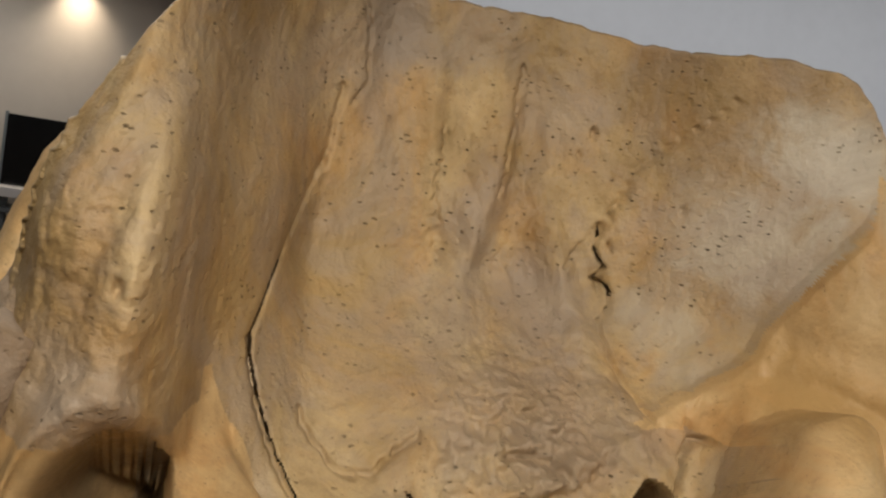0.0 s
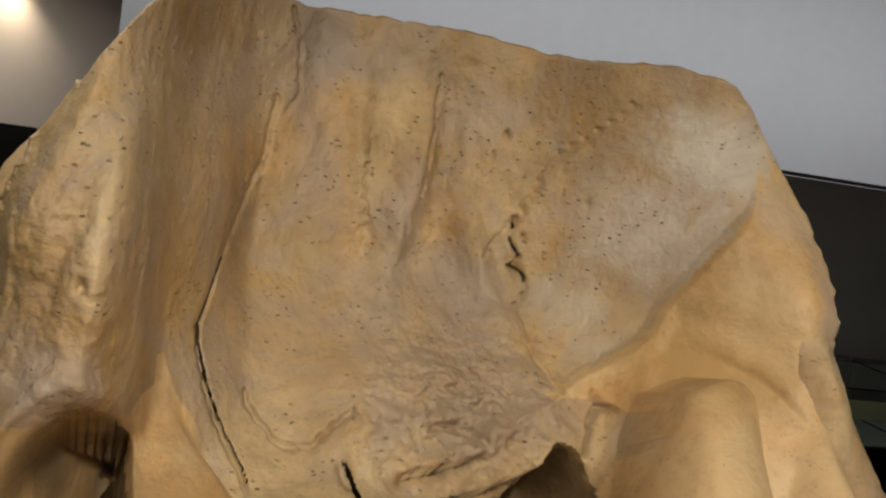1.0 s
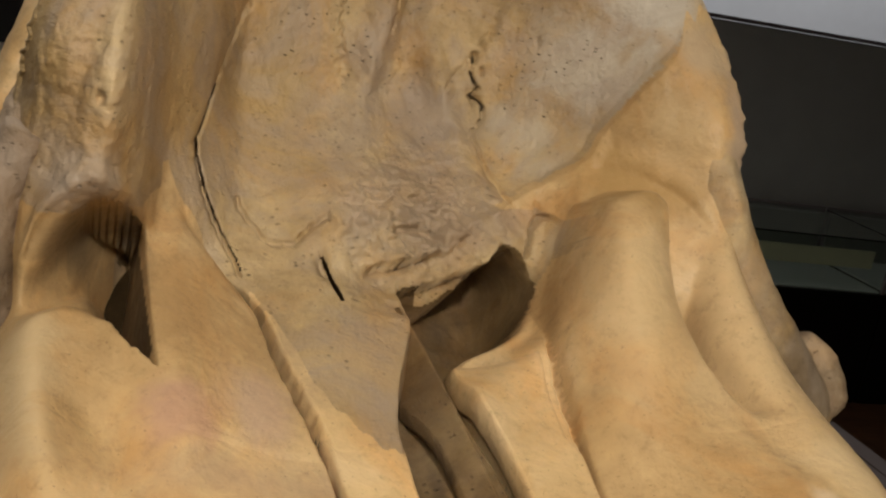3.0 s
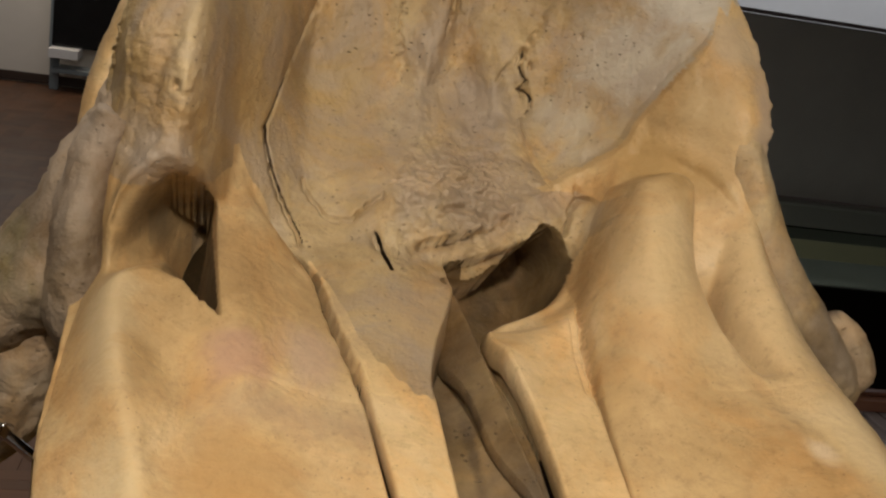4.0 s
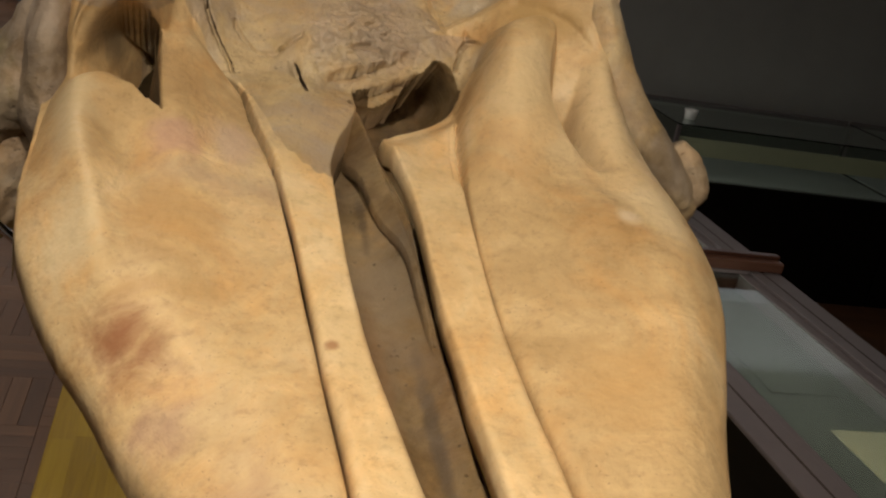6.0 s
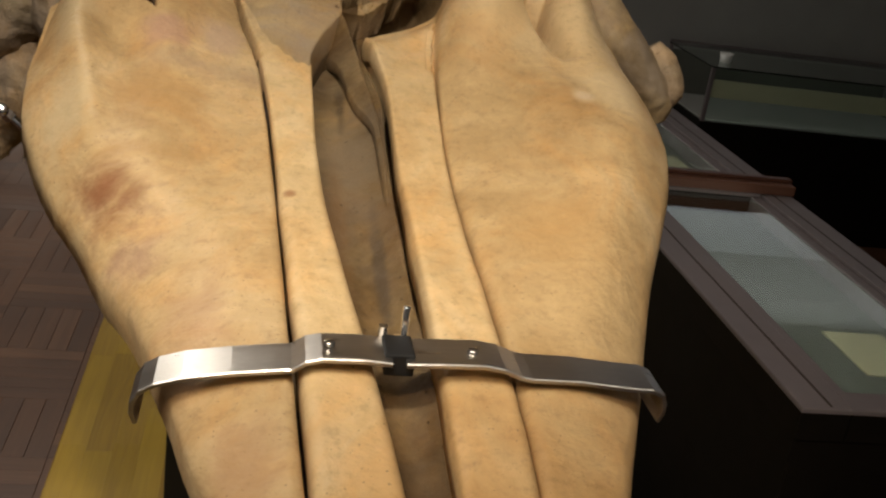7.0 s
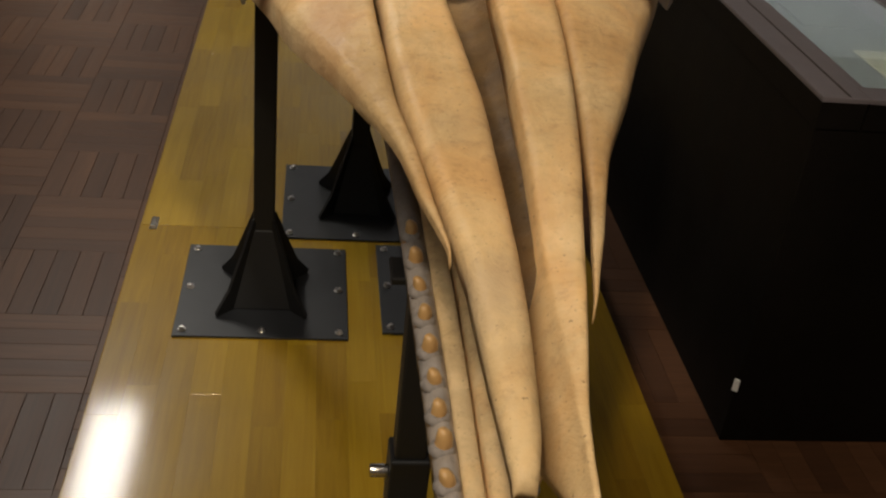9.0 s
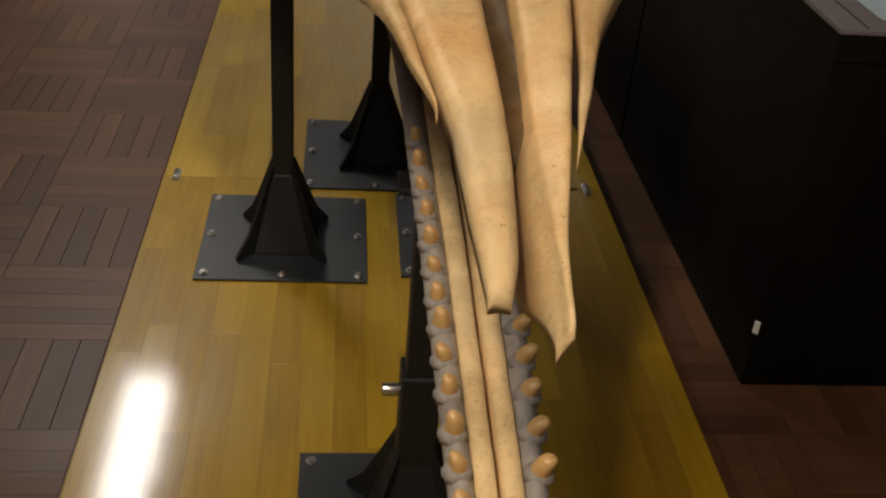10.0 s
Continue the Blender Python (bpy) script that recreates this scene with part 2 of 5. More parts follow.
bone_cheek = bone_material("cheek_bone", DULL, [((0.95, 0.90, 1.27), (0.14, 0.3, 0.16), (0.17, 0.12, 0.07), 0.8)], pits=0.4, grey=0.4, rough=0.62)
bone_jaw = bone_material("jaw_bone", PALE, [], rough=0.46, grain=0.5)
bone_gum = bone_material("tooth_row_bone", [(0.3, (0.19, 0.165, 0.15)), (0.5, (0.29, 0.26, 0.235)), (0.7, (0.38, 0.33, 0.28))], [], grey=0.3, rough=0.62)


def simple(name, colour, rough, metal=0.0, scale=30.0, vary=0.15, bumpy=0.1, coat=0.0, stretch=(1, 1, 1), spec=0.5):
    m, nt, bsdf = mat(name)
    v = coords(nt, stretch)
    n = noise_tex(nt, v, scale, 5, 0.6)
    n2 = noise_tex(nt, v, scale * 0.13, 3, 0.6)
    lo, hi = tuple(c * (1 - vary) for c in colour), tuple(min(1, c * (1 + vary)) for c in colour)
    col = mix(nt, 0.5, ramp(nt, n, [(0.3, lo), (0.7, hi)]), ramp(nt, n2, [(0.3, lo), (0.7, hi)]))
    nt.links.new(col, bsdf.inputs["Base Color"])
    nt.links.new(ramp(nt, n2, [(0.3, (max(0.02, rough - 0.07),) * 3), (0.7, (rough + 0.07,) * 3)]), bsdf.inputs["Roughness"])
    bsdf.inputs["Metallic"].default_value = metal
    bsdf.inputs["Coat Weight"].default_value = coat
    bsdf.inputs["Coat Roughness"].default_value = 0.08
    bsdf.inputs["Specular IOR Level"].default_value = spec
    if bumpy:
        bump(nt, bsdf, n, bumpy, 0.002)
    return m


def wood(name, stops, rough, coat, grain_axis, vary, bumpy=0.1, spread=0.45, gloss=0.085):
    """Boards that differ one from the next, with grain along one axis."""
    m, nt, bsdf = mat(name)
    stretch = (60, 3, 60) if grain_axis == "y" else (3, 60, 60)
    oi = nt.nodes.new("ShaderNodeObjectInfo")
    geo = nt.nodes.new("ShaderNodeNewGeometry")
    rnd = maths(nt, "FRACT", maths(nt, "ADD", oi.outputs["Random"], geo.outputs["Random Per Island"]))
    tc = nt.nodes.new("ShaderNodeTexCoord")
    shift = nt.nodes.new("ShaderNodeVectorMath")
    shift.operation = "ADD"
    nt.links.new(tc.outputs["Object"], shift.inputs[0])
    nt.links.new(maths(nt, "MULTIPLY", rnd, 7.0), shift.inputs[1])
    mp = node(nt, "ShaderNodeMapping", Scale=stretch)
    nt.links.new(shift.outputs[0], mp.inputs["Vector"])
    g = noise_tex(nt, mp.outputs["Vector"], 1.0, 6, 0.65, 0.8)
    patch = noise_tex(nt, coords(nt), 2.5, 4, 0.6)
    col = ramp(nt, maths(nt, "ADD", maths(nt, "MULTIPLY", g, 1 - spread), maths(nt, "MULTIPLY", rnd, spread)), stops)
    col = mix(nt, vary, col, ramp(nt, patch, [(0.3, (0.6, 0.6, 0.6)), (0.65, (1.1, 1.1, 1.1))]), "MULTIPLY")
    nt.links.new(col, bsdf.inputs["Base Color"])
    nt.links.new(ramp(nt, patch, [(0.3, (rough - 0.05,) * 3), (0.7, (rough + 0.10,) * 3)]), bsdf.inputs["Roughness"])
    bsdf.inputs["Coat Weight"].default_value = coat
    bsdf.inputs["Coat Roughness"].default_value = gloss
    wave = noise_tex(nt, coords(nt, (14, 2.5, 1)), 1.0, 3, 0.5)
    bump(nt, bsdf, maths(nt, "ADD", g, maths(nt, "MULTIPLY", wave, 2.0)), bumpy, 0.0015)
    return m


plinth_wood = wood("varnished_board", [(0.25, (0.235, 0.130, 0.005)), (0.5, (0.325, 0.193, 0.008)), (0.75, (0.40, 0.252, 0.014))], 0.34, 0.5, "y", 0.35, 0.16, 0.34, 0.10)
plinth_wood.node_tree.nodes["Principled BSDF"].inputs["Specular IOR Level"].default_value = 0.25
parquet_wood = wood("parquet_block", [(0.2, (0.052, 0.021, 0.009)), (0.55, (0.090, 0.038, 0.016)), (0.85, (0.150, 0.068, 0.030))], 0.46, 0.0, "x", 0.5, 0.1, 0.35)
joint_dark = simple("joint_filler", (0.03, 0.02, 0.012), 0.8)
cabinet_black = simple("cabinet_panel", (0.0045, 0.0032, 0.002), 0.6, vary=0.3, spec=0.12)
cabinet_wood = wood("cabinet_rail", [(0.2, (0.03, 0.011, 0.007)), (0.5, (0.07, 0.027, 0.015)), (0.8, (0.11, 0.05, 0.03))], 0.35, 0.3, "x", 0.3)
frame_grey = simple("case_frame", (0.12, 0.10, 0.10), 0.5, 0.0, vary=0.1)
card_white = simple("backing_board", (0.07, 0.070, 0.058), 0.8, vary=0.08)
card_cream = simple("label_strip", (0.30, 0.26, 0.17), 0.75, vary=0.1)
steel_black = simple("black_paint", (0.005, 0.005, 0.005), 0.6, 0.0, vary=0.3, bumpy=0.15)
plate_black = simple("black_plate_paint", (0.016, 0.017, 0.019), 0.42, 0.0, scale=18, vary=0.25, bumpy=0.15)
zinc = simple("zinc_steel", (0.60, 0.58, 0.55), 0.28, 1.0)
chrome = simple("chrome", (0.85, 0.85, 0.86), 0.10, 1.0, vary=0.05, bumpy=0.0)
strap_steel = simple("brushed_aluminium", (0.52, 0.49, 0.45), 0.34, 1.0, scale=60, stretch=(1, 12, 12), vary=0.12)
tooth_tan = simple("tooth_enamel", (0.52, 0.31, 0.12), 0.36, scale=22, vary=0.28)
wall_white = simple("wall_paint", (0.62, 0.62, 0.63), 0.85, scale=8, vary=0.04, bumpy=0.05)
wall_beige = simple("recess_paint", (0.60, 0.57, 0.53), 0.85, scale=8, vary=0.04, bumpy=0.05)
ceiling_paint = simple("ceiling_paint", (0.74, 0.72, 0.70), 0.9, scale=8, vary=0.04, bumpy=0.05)
screen_grey = simple("partition_paint", (0.27, 0.267, 0.25), 0.7, scale=6, vary=0.08)
skirting_dark = simple("skirting_paint", (0.035, 0.02, 0.014), 0.5)
stand_blue = simple("stand_paint", (0.16, 0.19, 0.21), 0.5)
tv_black = simple("screen_glass", (0.008, 0.009, 0.010), 0.12, bumpy=0.0)
cup_white = simple("white_plastic", (0.72, 0.71, 0.68), 0.4)
glow_lamp, gnt, gb = mat("lamp_glass")
gb.inputs["Emission Color"].default_value = (1.0, 0.86, 0.66, 1)
gb.inputs["Emission Strength"].default_value = 12.0
glass, gnt, gb = mat("case_glass")
gb.inputs["Base Color"].default_value = (0.80, 0.92, 0.88, 1)
gb.inputs["Transmission Weight"].default_value = 1.0
gb.inputs["Roughness"].default_value = 0.02
gb.inputs["IOR"].default_value = 1.45

# ---- mesh helpers ----


def thing(name, label, category, place=(0, 0, 0), group="", kind=""):
    ob = new(name)
    ob.empty_display_size = 0.05
    ob.location = place
    return tagged(ob, label, category, group, kind)


def attach(name, me, material, parent=None, label="", m=None):
    ob = new(name, me)
    if material and not me.materials:
        me.materials.append(material)
    if parent is not None:
        ob.parent = parent
    if m is not None:
        ob.matrix_basis = m
    if label:
        ob["label"] = label
    return ob


def part(name, bm, material, parent=None, label="", m=None, smooth=False):
    me = bpy.data.meshes.new(name)
    bmesh.ops.recalc_face_normals(bm, faces=bm.faces)
    bm.to_mesh(me)
    bm.free()
    if smooth:
        me.shade_smooth()
    return attach(name, me, material, parent, label, m)


def box(sx, sy, sz, bevel=0.0, at=(0, 0, 0), segments=2, bm=None):
    """A box with its base centre at a place."""
    b2 = bmesh.new()
    bmesh.ops.create_cube(b2, size=1.0)
    bmesh.ops.scale(b2, vec=(sx, sy, sz), verts=b2.verts)
    if bevel:
        bmesh.ops.bevel(b2, geom=b2.edges[:], offset=bevel, segments=segments, affect="EDGES", profile=0.5)
    bmesh.ops.translate(b2, vec=(at[0], at[1], at[2] + sz / 2), verts=b2.verts)
    if bm is None:
        return b2
    me = bpy.data.meshes.new("joined")
    b2.to_mesh(me)
    b2.free()
    bm.from_mesh(me)
    bpy.data.meshes.remove(me)
    return bm


def cyl(r1, r2, h, seg=16, at=(0, 0, 0), bevel=0.0):
    bm = bmesh.new()
    bmesh.ops.create_cone(bm, cap_ends=True, segments=seg, radius1=r1, radius2=r2, depth=h)
    if bevel:
        rim = [e for e in bm.edges if abs(e.verts[0].co.z - e.verts[1].co.z) < 1e-6]
        bmesh.ops.bevel(bm, geom=rim, offset=bevel, segments=2, affect="EDGES", profile=0.5)
    bmesh.ops.translate(bm, vec=(at[0], at[1], at[2] + h / 2), verts=bm.verts)
    return bm


def grid_mesh(name, rings, closed=False):
    """Faces over an n x m x 3 array of places; closed joins the last column to the first."""
    n, m, _ = rings.shape
    idx = np.arange(n * m).reshape(n, m)
    a, b = idx[:-1, :], idx[1:, :]
    if closed:
        quads = np.stack([a, np.roll(a, -1, 1), np.roll(b, -1, 1), b], -1).reshape(-1, 4)
    else:
        quads = np.stack([a[:, :-1], a[:, 1:], b[:, 1:], b[:, :-1]], -1).reshape(-1, 4)
    faces = quads.tolist()
    if closed:
        faces += [idx[0, ::-1].tolist(), idx[-1].tolist()]
    me = bpy.data.meshes.new(name)
    me.from_pydata(rings.reshape(-1, 3).tolist(), [], faces)
    me.update()
    bm = bmesh.new()
    bm.from_mesh(me)
    bmesh.ops.recalc_face_normals(bm, faces=bm.faces)
    bm.to_mesh(me)
    bm.free()
    me.shade_smooth()
    return me


def curve(*pairs):
    """A smooth function through (s, value) pairs, level beyond its ends."""
    s, v = np.array(pairs, float).T
    d = np.diff(v) / np.diff(s)
    k = np.concatenate([[d[0]], np.where(d[:-1] * d[1:] > 0, 2 * d[:-1] * d[1:] / np.where(np.abs(d[:-1] + d[1:]) > 1e-12, d[:-1] + d[1:], 1), 0), [d[-1]]])

    def f(x):
        x = np.clip(np.asarray(x, float), s[0], s[-1])
        i = np.clip(np.searchsorted(s, x) - 1, 0, len(s) - 2)
        h = s[i + 1] - s[i]
        u = (x - s[i]) / h
        return ((1 + 2 * u) * (1 - u) ** 2 * v[i] + u * (1 - u) ** 2 * h * k[i]
                + u * u * (3 - 2 * u) * v[i + 1] + u * u * (u - 1) * h * k[i + 1])
    return f


def hump(x, y, x0, y0, rx, ry, turn=0.0):
    c, s = math.cos(radians(turn)), math.sin(radians(turn))
    a, b = (x - x0) * c + (y - y0) * s, -(x - x0) * s + (y - y0) * c
    return np.exp(-(a / rx) ** 2 - (b / ry) ** 2)


GRADS = np.random.RandomState(4).normal(size=(512, 3))
GRADS /= np.linalg.norm(GRADS, axis=1)[:, None]


def gradient_noise(p):
    """Smooth noise of about -1 to 1 at an n x 3 array of places."""
    c = np.floor(p).astype(np.int64)
    f = p - c
    u = f * f * f * (f * (f * 6 - 15) + 10)
    out = np.zeros(len(p))
    for dx in (0, 1):
        for dy in (0, 1):
            for dz in (0, 1):
                h = ((c[:, 0] + dx) * 73856093 ^ (c[:, 1] + dy) * 19349663 ^ (c[:, 2] + dz) * 83492791)
                g = GRADS[(h ^ (h >> 9)) & 511]
                w = (u[:, 0] if dx else 1 - u[:, 0]) * (u[:, 1] if dy else 1 - u[:, 1]) * (u[:, 2] if dz else 1 - u[:, 2])
                out += w * (g[:, 0] * (f[:, 0] - dx) + g[:, 1] * (f[:, 1] - dy) + g[:, 2] * (f[:, 2] - dz))
    return out * 1.5


def fbm(points, scale, octaves=4, seed=0.0):
    p = points.reshape(-1, 3) * scale + np.array([seed, -seed, seed * 0.37])
    out = sum(2.1 ** (-0.9 * k) * gradient_noise(p * 2.1 ** k) for k in range(octaves))
    return out.reshape(points.shape[:-1])


def groove(x, y, line, width, jitter=0.0):
    """1 in the middle of a crack along a run of places, 0 beside it."""
    best = np.full(x.shape, 9.0)
    wob = jitter * (np.sin(x * 170 + y * 90) + 0.6 * np.sin(y * 310 - x * 60))
    for (x0, y0), (x1, y1) in zip(line[:-1], line[1:]):
        dx, dy = x1 - x0, y1 - y0
        t = np.clip(((x - x0) * dx + (y - y0) * dy) / (dx * dx + dy * dy), 0, 1)
        best = np.minimum(best, np.hypot(x + wob - x0 - t * dx, y + wob - y0 - t * dy))
    return np.exp(-(best / width) ** 2)

# ---- the skull ----
skull = thing("whale_skull", "huge tan whale skull with concave facial basin on black stands", "skull")

roof_z = curve((-1.06, 1.034), (-0.8, 1.066), (-0.5, 1.10), (-0.2, 1.135), (0.18, 1.17), (0.6, 1.25), (0.85, 1.30), (1.0, 1.335), (1.15, 1.38))
edge_left = curve((-0.80, 0.314), (-0.70, 0.297), (-0.60, 0.277), (-0.48, 0.238), (-0.32, 0.179), (-0.17, 0.137), (0.0, 0.080), (0.14, 0.018), (0.22, -0.018), (0.30, -0.062),
                  (0.40, -0.108), (0.50, -0.140), (0.58, -0.150), (0.66, -0.146), (0.74, -0.140), (0.82, -0.125), (0.90, -0.06), (0.98, 0.0), (1.06, 0.024))
suture_left = curve((-0.80, 0.323), (-0.68, 0.308), (-0.5, 0.286), (-0.28, 0.272), (-0.05, 0.258), (0.17, 0.246), (0.35, 0.234), (0.53, 0.216),
                    (0.63, 0.204), (0.70, 0.189), (0.77, 0.173), (0.85, 0.160), (0.90, 0.140), (0.94, 0.110), (0.97, 0.091), (1.01, 0.076), (1.06, 0.070))
inner_left = curve((-1.04, 0.342), (-0.95, 0.360), (-0.80, 0.370), (-0.58, 0.372), (-0.32, 0.355), (-0.10, 0.334), (0.15, 0.311), (0.34, 0.298),
                   (0.46, 0.294), (0.62, 0.292), (0.72, 0.310), (0.80, 0.336), (0.87, 0.354), (1.06, 0.356))
inner_right = curve((-1.06, 0.380), (-0.95, 0.388), (-0.80, 0.392), (-0.58, 0.402), (-0.30, 0.409), (0.15, 0.415), (0.37, 0.412), (0.52, 0.414), (0.76, 0.390))
suture_right = curve((-1.06, 0.388), (-0.96, 0.398), (-0.78, 0.428), (-0.62, 0.455), (-0.47, 0.474), (-0.28, 0.487), (0.06, 0.491), (0.31, 0.490), (0.54, 0.498), (0.76, 0.516), (0.92, 0.535), (1.09, 0.56))
edge_right = curve((-0.88, 0.420), (-0.80, 0.435), (-0.62, 0.480), (-0.42, 0.554), (-0.30, 0.596), (-0.16, 0.650), (0.0, 0.708), (0.09, 0.741), (0.21, 0.792),
                   (0.34, 0.841), (0.45, 0.867), (0.57, 0.877), (0.70, 0.871), (0.80, 0.855), (0.92, 0.835), (1.09, 0.80))
lift_left = curve((-0.8, 0.0), (0.2, 0.0), (0.45, 0.015), (0.67, 0.045), (0.85, 0.075), (1.04, 0.13))
lift_right = curve((-0.9, 0.0), (-0.2, 0.005), (0.2, 0.055), (0.45, 0.065), (0.7, 0.06), (0.92, 0.06), (1.09, 0.04))


def soft(a, b, q):
    t = np.clip((q - a) / (b - a), 0, 1)
    return t * t * (3 - 2 * t)


branch_lip = curve((-0.15, 0.68), (-0.09, 0.715), (-0.05, 0.737), (-0.02, 0.735), (0.0, 0.715), (0.02, 0.690), (0.036, 0.664), (0.06, 0.62))
plate_edge = curve((0.60, 0.038), (0.66, 0.036), (0.70, 0.031), (0.76, 0.026), (0.83, 0.020), (0.92, 0.014))


def left_roof(x, y):
    w = np.clip((suture_left(y) - x) / np.maximum(0.10, suture_left(y) - edge_left(y)), 0, 1)
    z = roof_z(y) + lift_left(y) * np.sin(np.clip(w * 1.6, 0, 1) * np.pi / 2)
    z += 0.040 * hump(x, y, -0.100, 0.76, 0.050, 0.12) + 0.012 * hump(x, y, -0.085, 0.62, 0.03, 0.12) - 0.022 * hump(x, y, -0.02, 0.62, 0.035, 0.09, 20)
    # the hollow drops softly behind the branch and sheer beside the plate
    lip = branch_lip(x)
    pit = soft(0.0, 0.012 + 0.075 * soft(0.03, -0.07, x), y - lip) * soft(plate_edge(y) + 0.001, plate_edge(y) - 0.020, x) * soft(-0.135, -0.075, x)
    z -= (0.045 + 0.14 * soft(-0.05, 0.022, x)) * pit
    z += 0.018 * hump(x, y, -0.05, 0.48, 0.022, 0.20, 14) - 0.010 * hump(x, y, 0.02, 0.50, 0.04, 0.16)
    z += 0.014 * hump(x, y, 0.05, 0.68, 0.035, 0.10) - 0.012 * hump(x, y, 0.14, 0.35, 0.09, 0.35)
    return z


swell_edge = curve((0.55, 0.745), (0.62, 0.722), (0.66, 0.706), (0.70, 0.690), (0.75, 0.678), (0.80, 0.684), (0.86, 0.702), (0.92, 0.715), (1.0, 0.72))


def right_roof(x, y):
    w = np.clip((x - suture_right(y)) / np.maximum(0.10, edge_right(y) - suture_right(y)), 0, 1)
    z = roof_z(y) + lift_right(y) * np.sin(np.clip(w * 1.4, 0, 1) * np.pi / 2)
    step = lambda a, b, q: np.clip((q - a) / (b - a), 0, 1) ** 2 * (3 - 2 * np.clip((q - a) / (b - a), 0, 1))
    far = step(0.58, 0.68, x)
    rise = step(0.50 + 0.09 * far, 0.86 + 0.04 * far, y) * (1 - 0.30 * step(0.87, 0.95, y))
    lean = 0.10 * (y - 0.8)
    z += 0.165 * rise * step(0.478 + 0.035 * step(0.74, 0.90, y), 0.60, x - lean) * (1 - 0.97 * step(-0.022, 0.005, x - swell_edge(y)) * (1 - step(0.86, 0.97, y)))
    z -= (0.100 * hump(x, y, 0.0, 0.78, 9.0, 0.10) + 0.020) * np.exp(-((x - swell_edge(y) - 0.015) / 0.016) ** 2) * step(0.60, 0.68, y) * (1 - step(0.90, 0.97, y))
    z -= 0.010 * hump(x, y, 0.72, 0.58, 0.028, 0.10, 12) + 0.045 * rise * np.exp(-((x - swell_edge(y)) / 0.032) ** 2) + 0.020 * hump(x, y, 0.60, 0.93, 0.06, 0.05)
    z += 0.105 * step(0.55, 0.95, y) * hump(x, y, 0.790, 0.95, 0.055, 0.60, -6) - 0.012 * hump(x, y, 0.60, 0.30, 0.07, 0.35)
    return z


def slab(name, lo, hi, y0, y1, height, thick, edge, material, ny=200, nx=44, side_drop=0.0, drop_side=0, wobble=0.004, seed=0.0, ends=0.02, floor_end=True):
    """A slab of bone between two plan curves, with rolled edges, over a height function."""
    u = np.linspace(0, 1, ny)
    y = y0 + (y1 - y0) * u
    s = 0.5 - 0.5 * np.cos(np.pi * np.linspace(0, 1, nx))
    s = 0.5 * s + 0.5 * np.linspace(0, 1, nx)
    Y, S = np.meshgrid(y, s, indexing="ij")
    ragged = 0.0010 * np.sin(Y * 9 + seed) + 0.0005 * np.sin(Y * 31 + 2 * seed)
    A, B = lo(Y) + ragged, hi(Y) + ragged * 0.6
    B = np.maximum(B, A + 0.003)
    if name == "maxilla":
        point = np.sqrt(np.clip((Y - y0) / 0.09, 0.03, 1))
        A, B = (B - (B - A) * point, B) if drop_side < 0 else (A, A + (B - A) * point)
    X = A + (B - A) * S
    Z = height(X, Y)
    W = B - A
    r = np.minimum(edge * (0.30 + 0.70 * soft(0.50, 0.10, Y)), W * 0.45)
    for d in (S * W, (1 - S) * W):
        k = np.clip(1 - d / r, 0, 1)
        Z = Z - r * (1 - np.sqrt(np.maximum(0, 1 - k * k))) * 0.9
    if side_drop:
        d = (S if drop_side < 0 else 1 - S) * W
        Z = Z - side_drop * np.clip(1 - d / (0.14 if drop_side < 0 else 0.11), 0, 1) ** 2.2 * np.clip(W / 0.20, 0, 1) ** 1.5
    if ends:
        k = np.clip(1 - (Y - y0) / ends, 0, 1)
        Z = Z - ends * 0.6 * (1 - np.sqrt(np.maximum(0, 1 - k * k)))
    Z = Z - 0.010 * np.clip((Y - 0.595) / 0.035, 0, 1) ** 2 * (y1 == 0.635)
    P = np.stack([X, Y, Z], -1)
    P[..., 2] += wobble * fbm(P, 3.2, 2, seed) + 0.0009 * fbm(P, 42.0, 3, seed + 3)
    T = np.minimum(thick, 0.012 + W * 0.45) * (0.28 + 0.72 * np.clip((Y - y0) / 0.30, 0, 1))
    if y1 == 0.80:
        P[..., 2] += 0.0012 * soft(0.58, 0.62, Y) - 0.006 * soft(0.775, 0.80, Y)
    under = P.copy()
    inset = np.clip(np.minimum(S, 1 - S) * 4, 0, 1)
    under[..., 2] = P[..., 2] - T * (0.35 + 0.65 * np.sqrt(inset)) - 0.004
    ring = np.concatenate([P, under[:, ::-1]], 1)
    return attach(name, grid_mesh(name, ring, closed=True), material, skull)


slab("maxilla", edge_left, lambda y: suture_left(y) - 0.0022, -0.772, 0.635, left_roof, 0.075, 0.014, bone_maxilla, 280, 110, 0.085, -1, seed=1.0)
slab("maxilla", lambda y: suture_right(y) + 0.0022, edge_right, -0.832, 0.635, right_roof, 0.075, 0.014, bone_maxilla, 260, 80, 0.065, 1, seed=2.0)


def left_ribbon(x, y):
    z = roof_z(y) + 0.006
    z += 0.012 * hump(x, y, 0.25, 0.80, 0.06, 0.14)
    return z - 0.03 * np.clip((x - 0.26) / 0.08, 0, 1) * np.clip((y - 0.86) / 0.15, 0, 1)


nostril_rim = curve((0.36, 0.770), (0.39, 0.775), (0.42, 0.800), (0.46, 0.822), (0.50, 0.848), (0.53, 0.885), (0.56, 0.94))


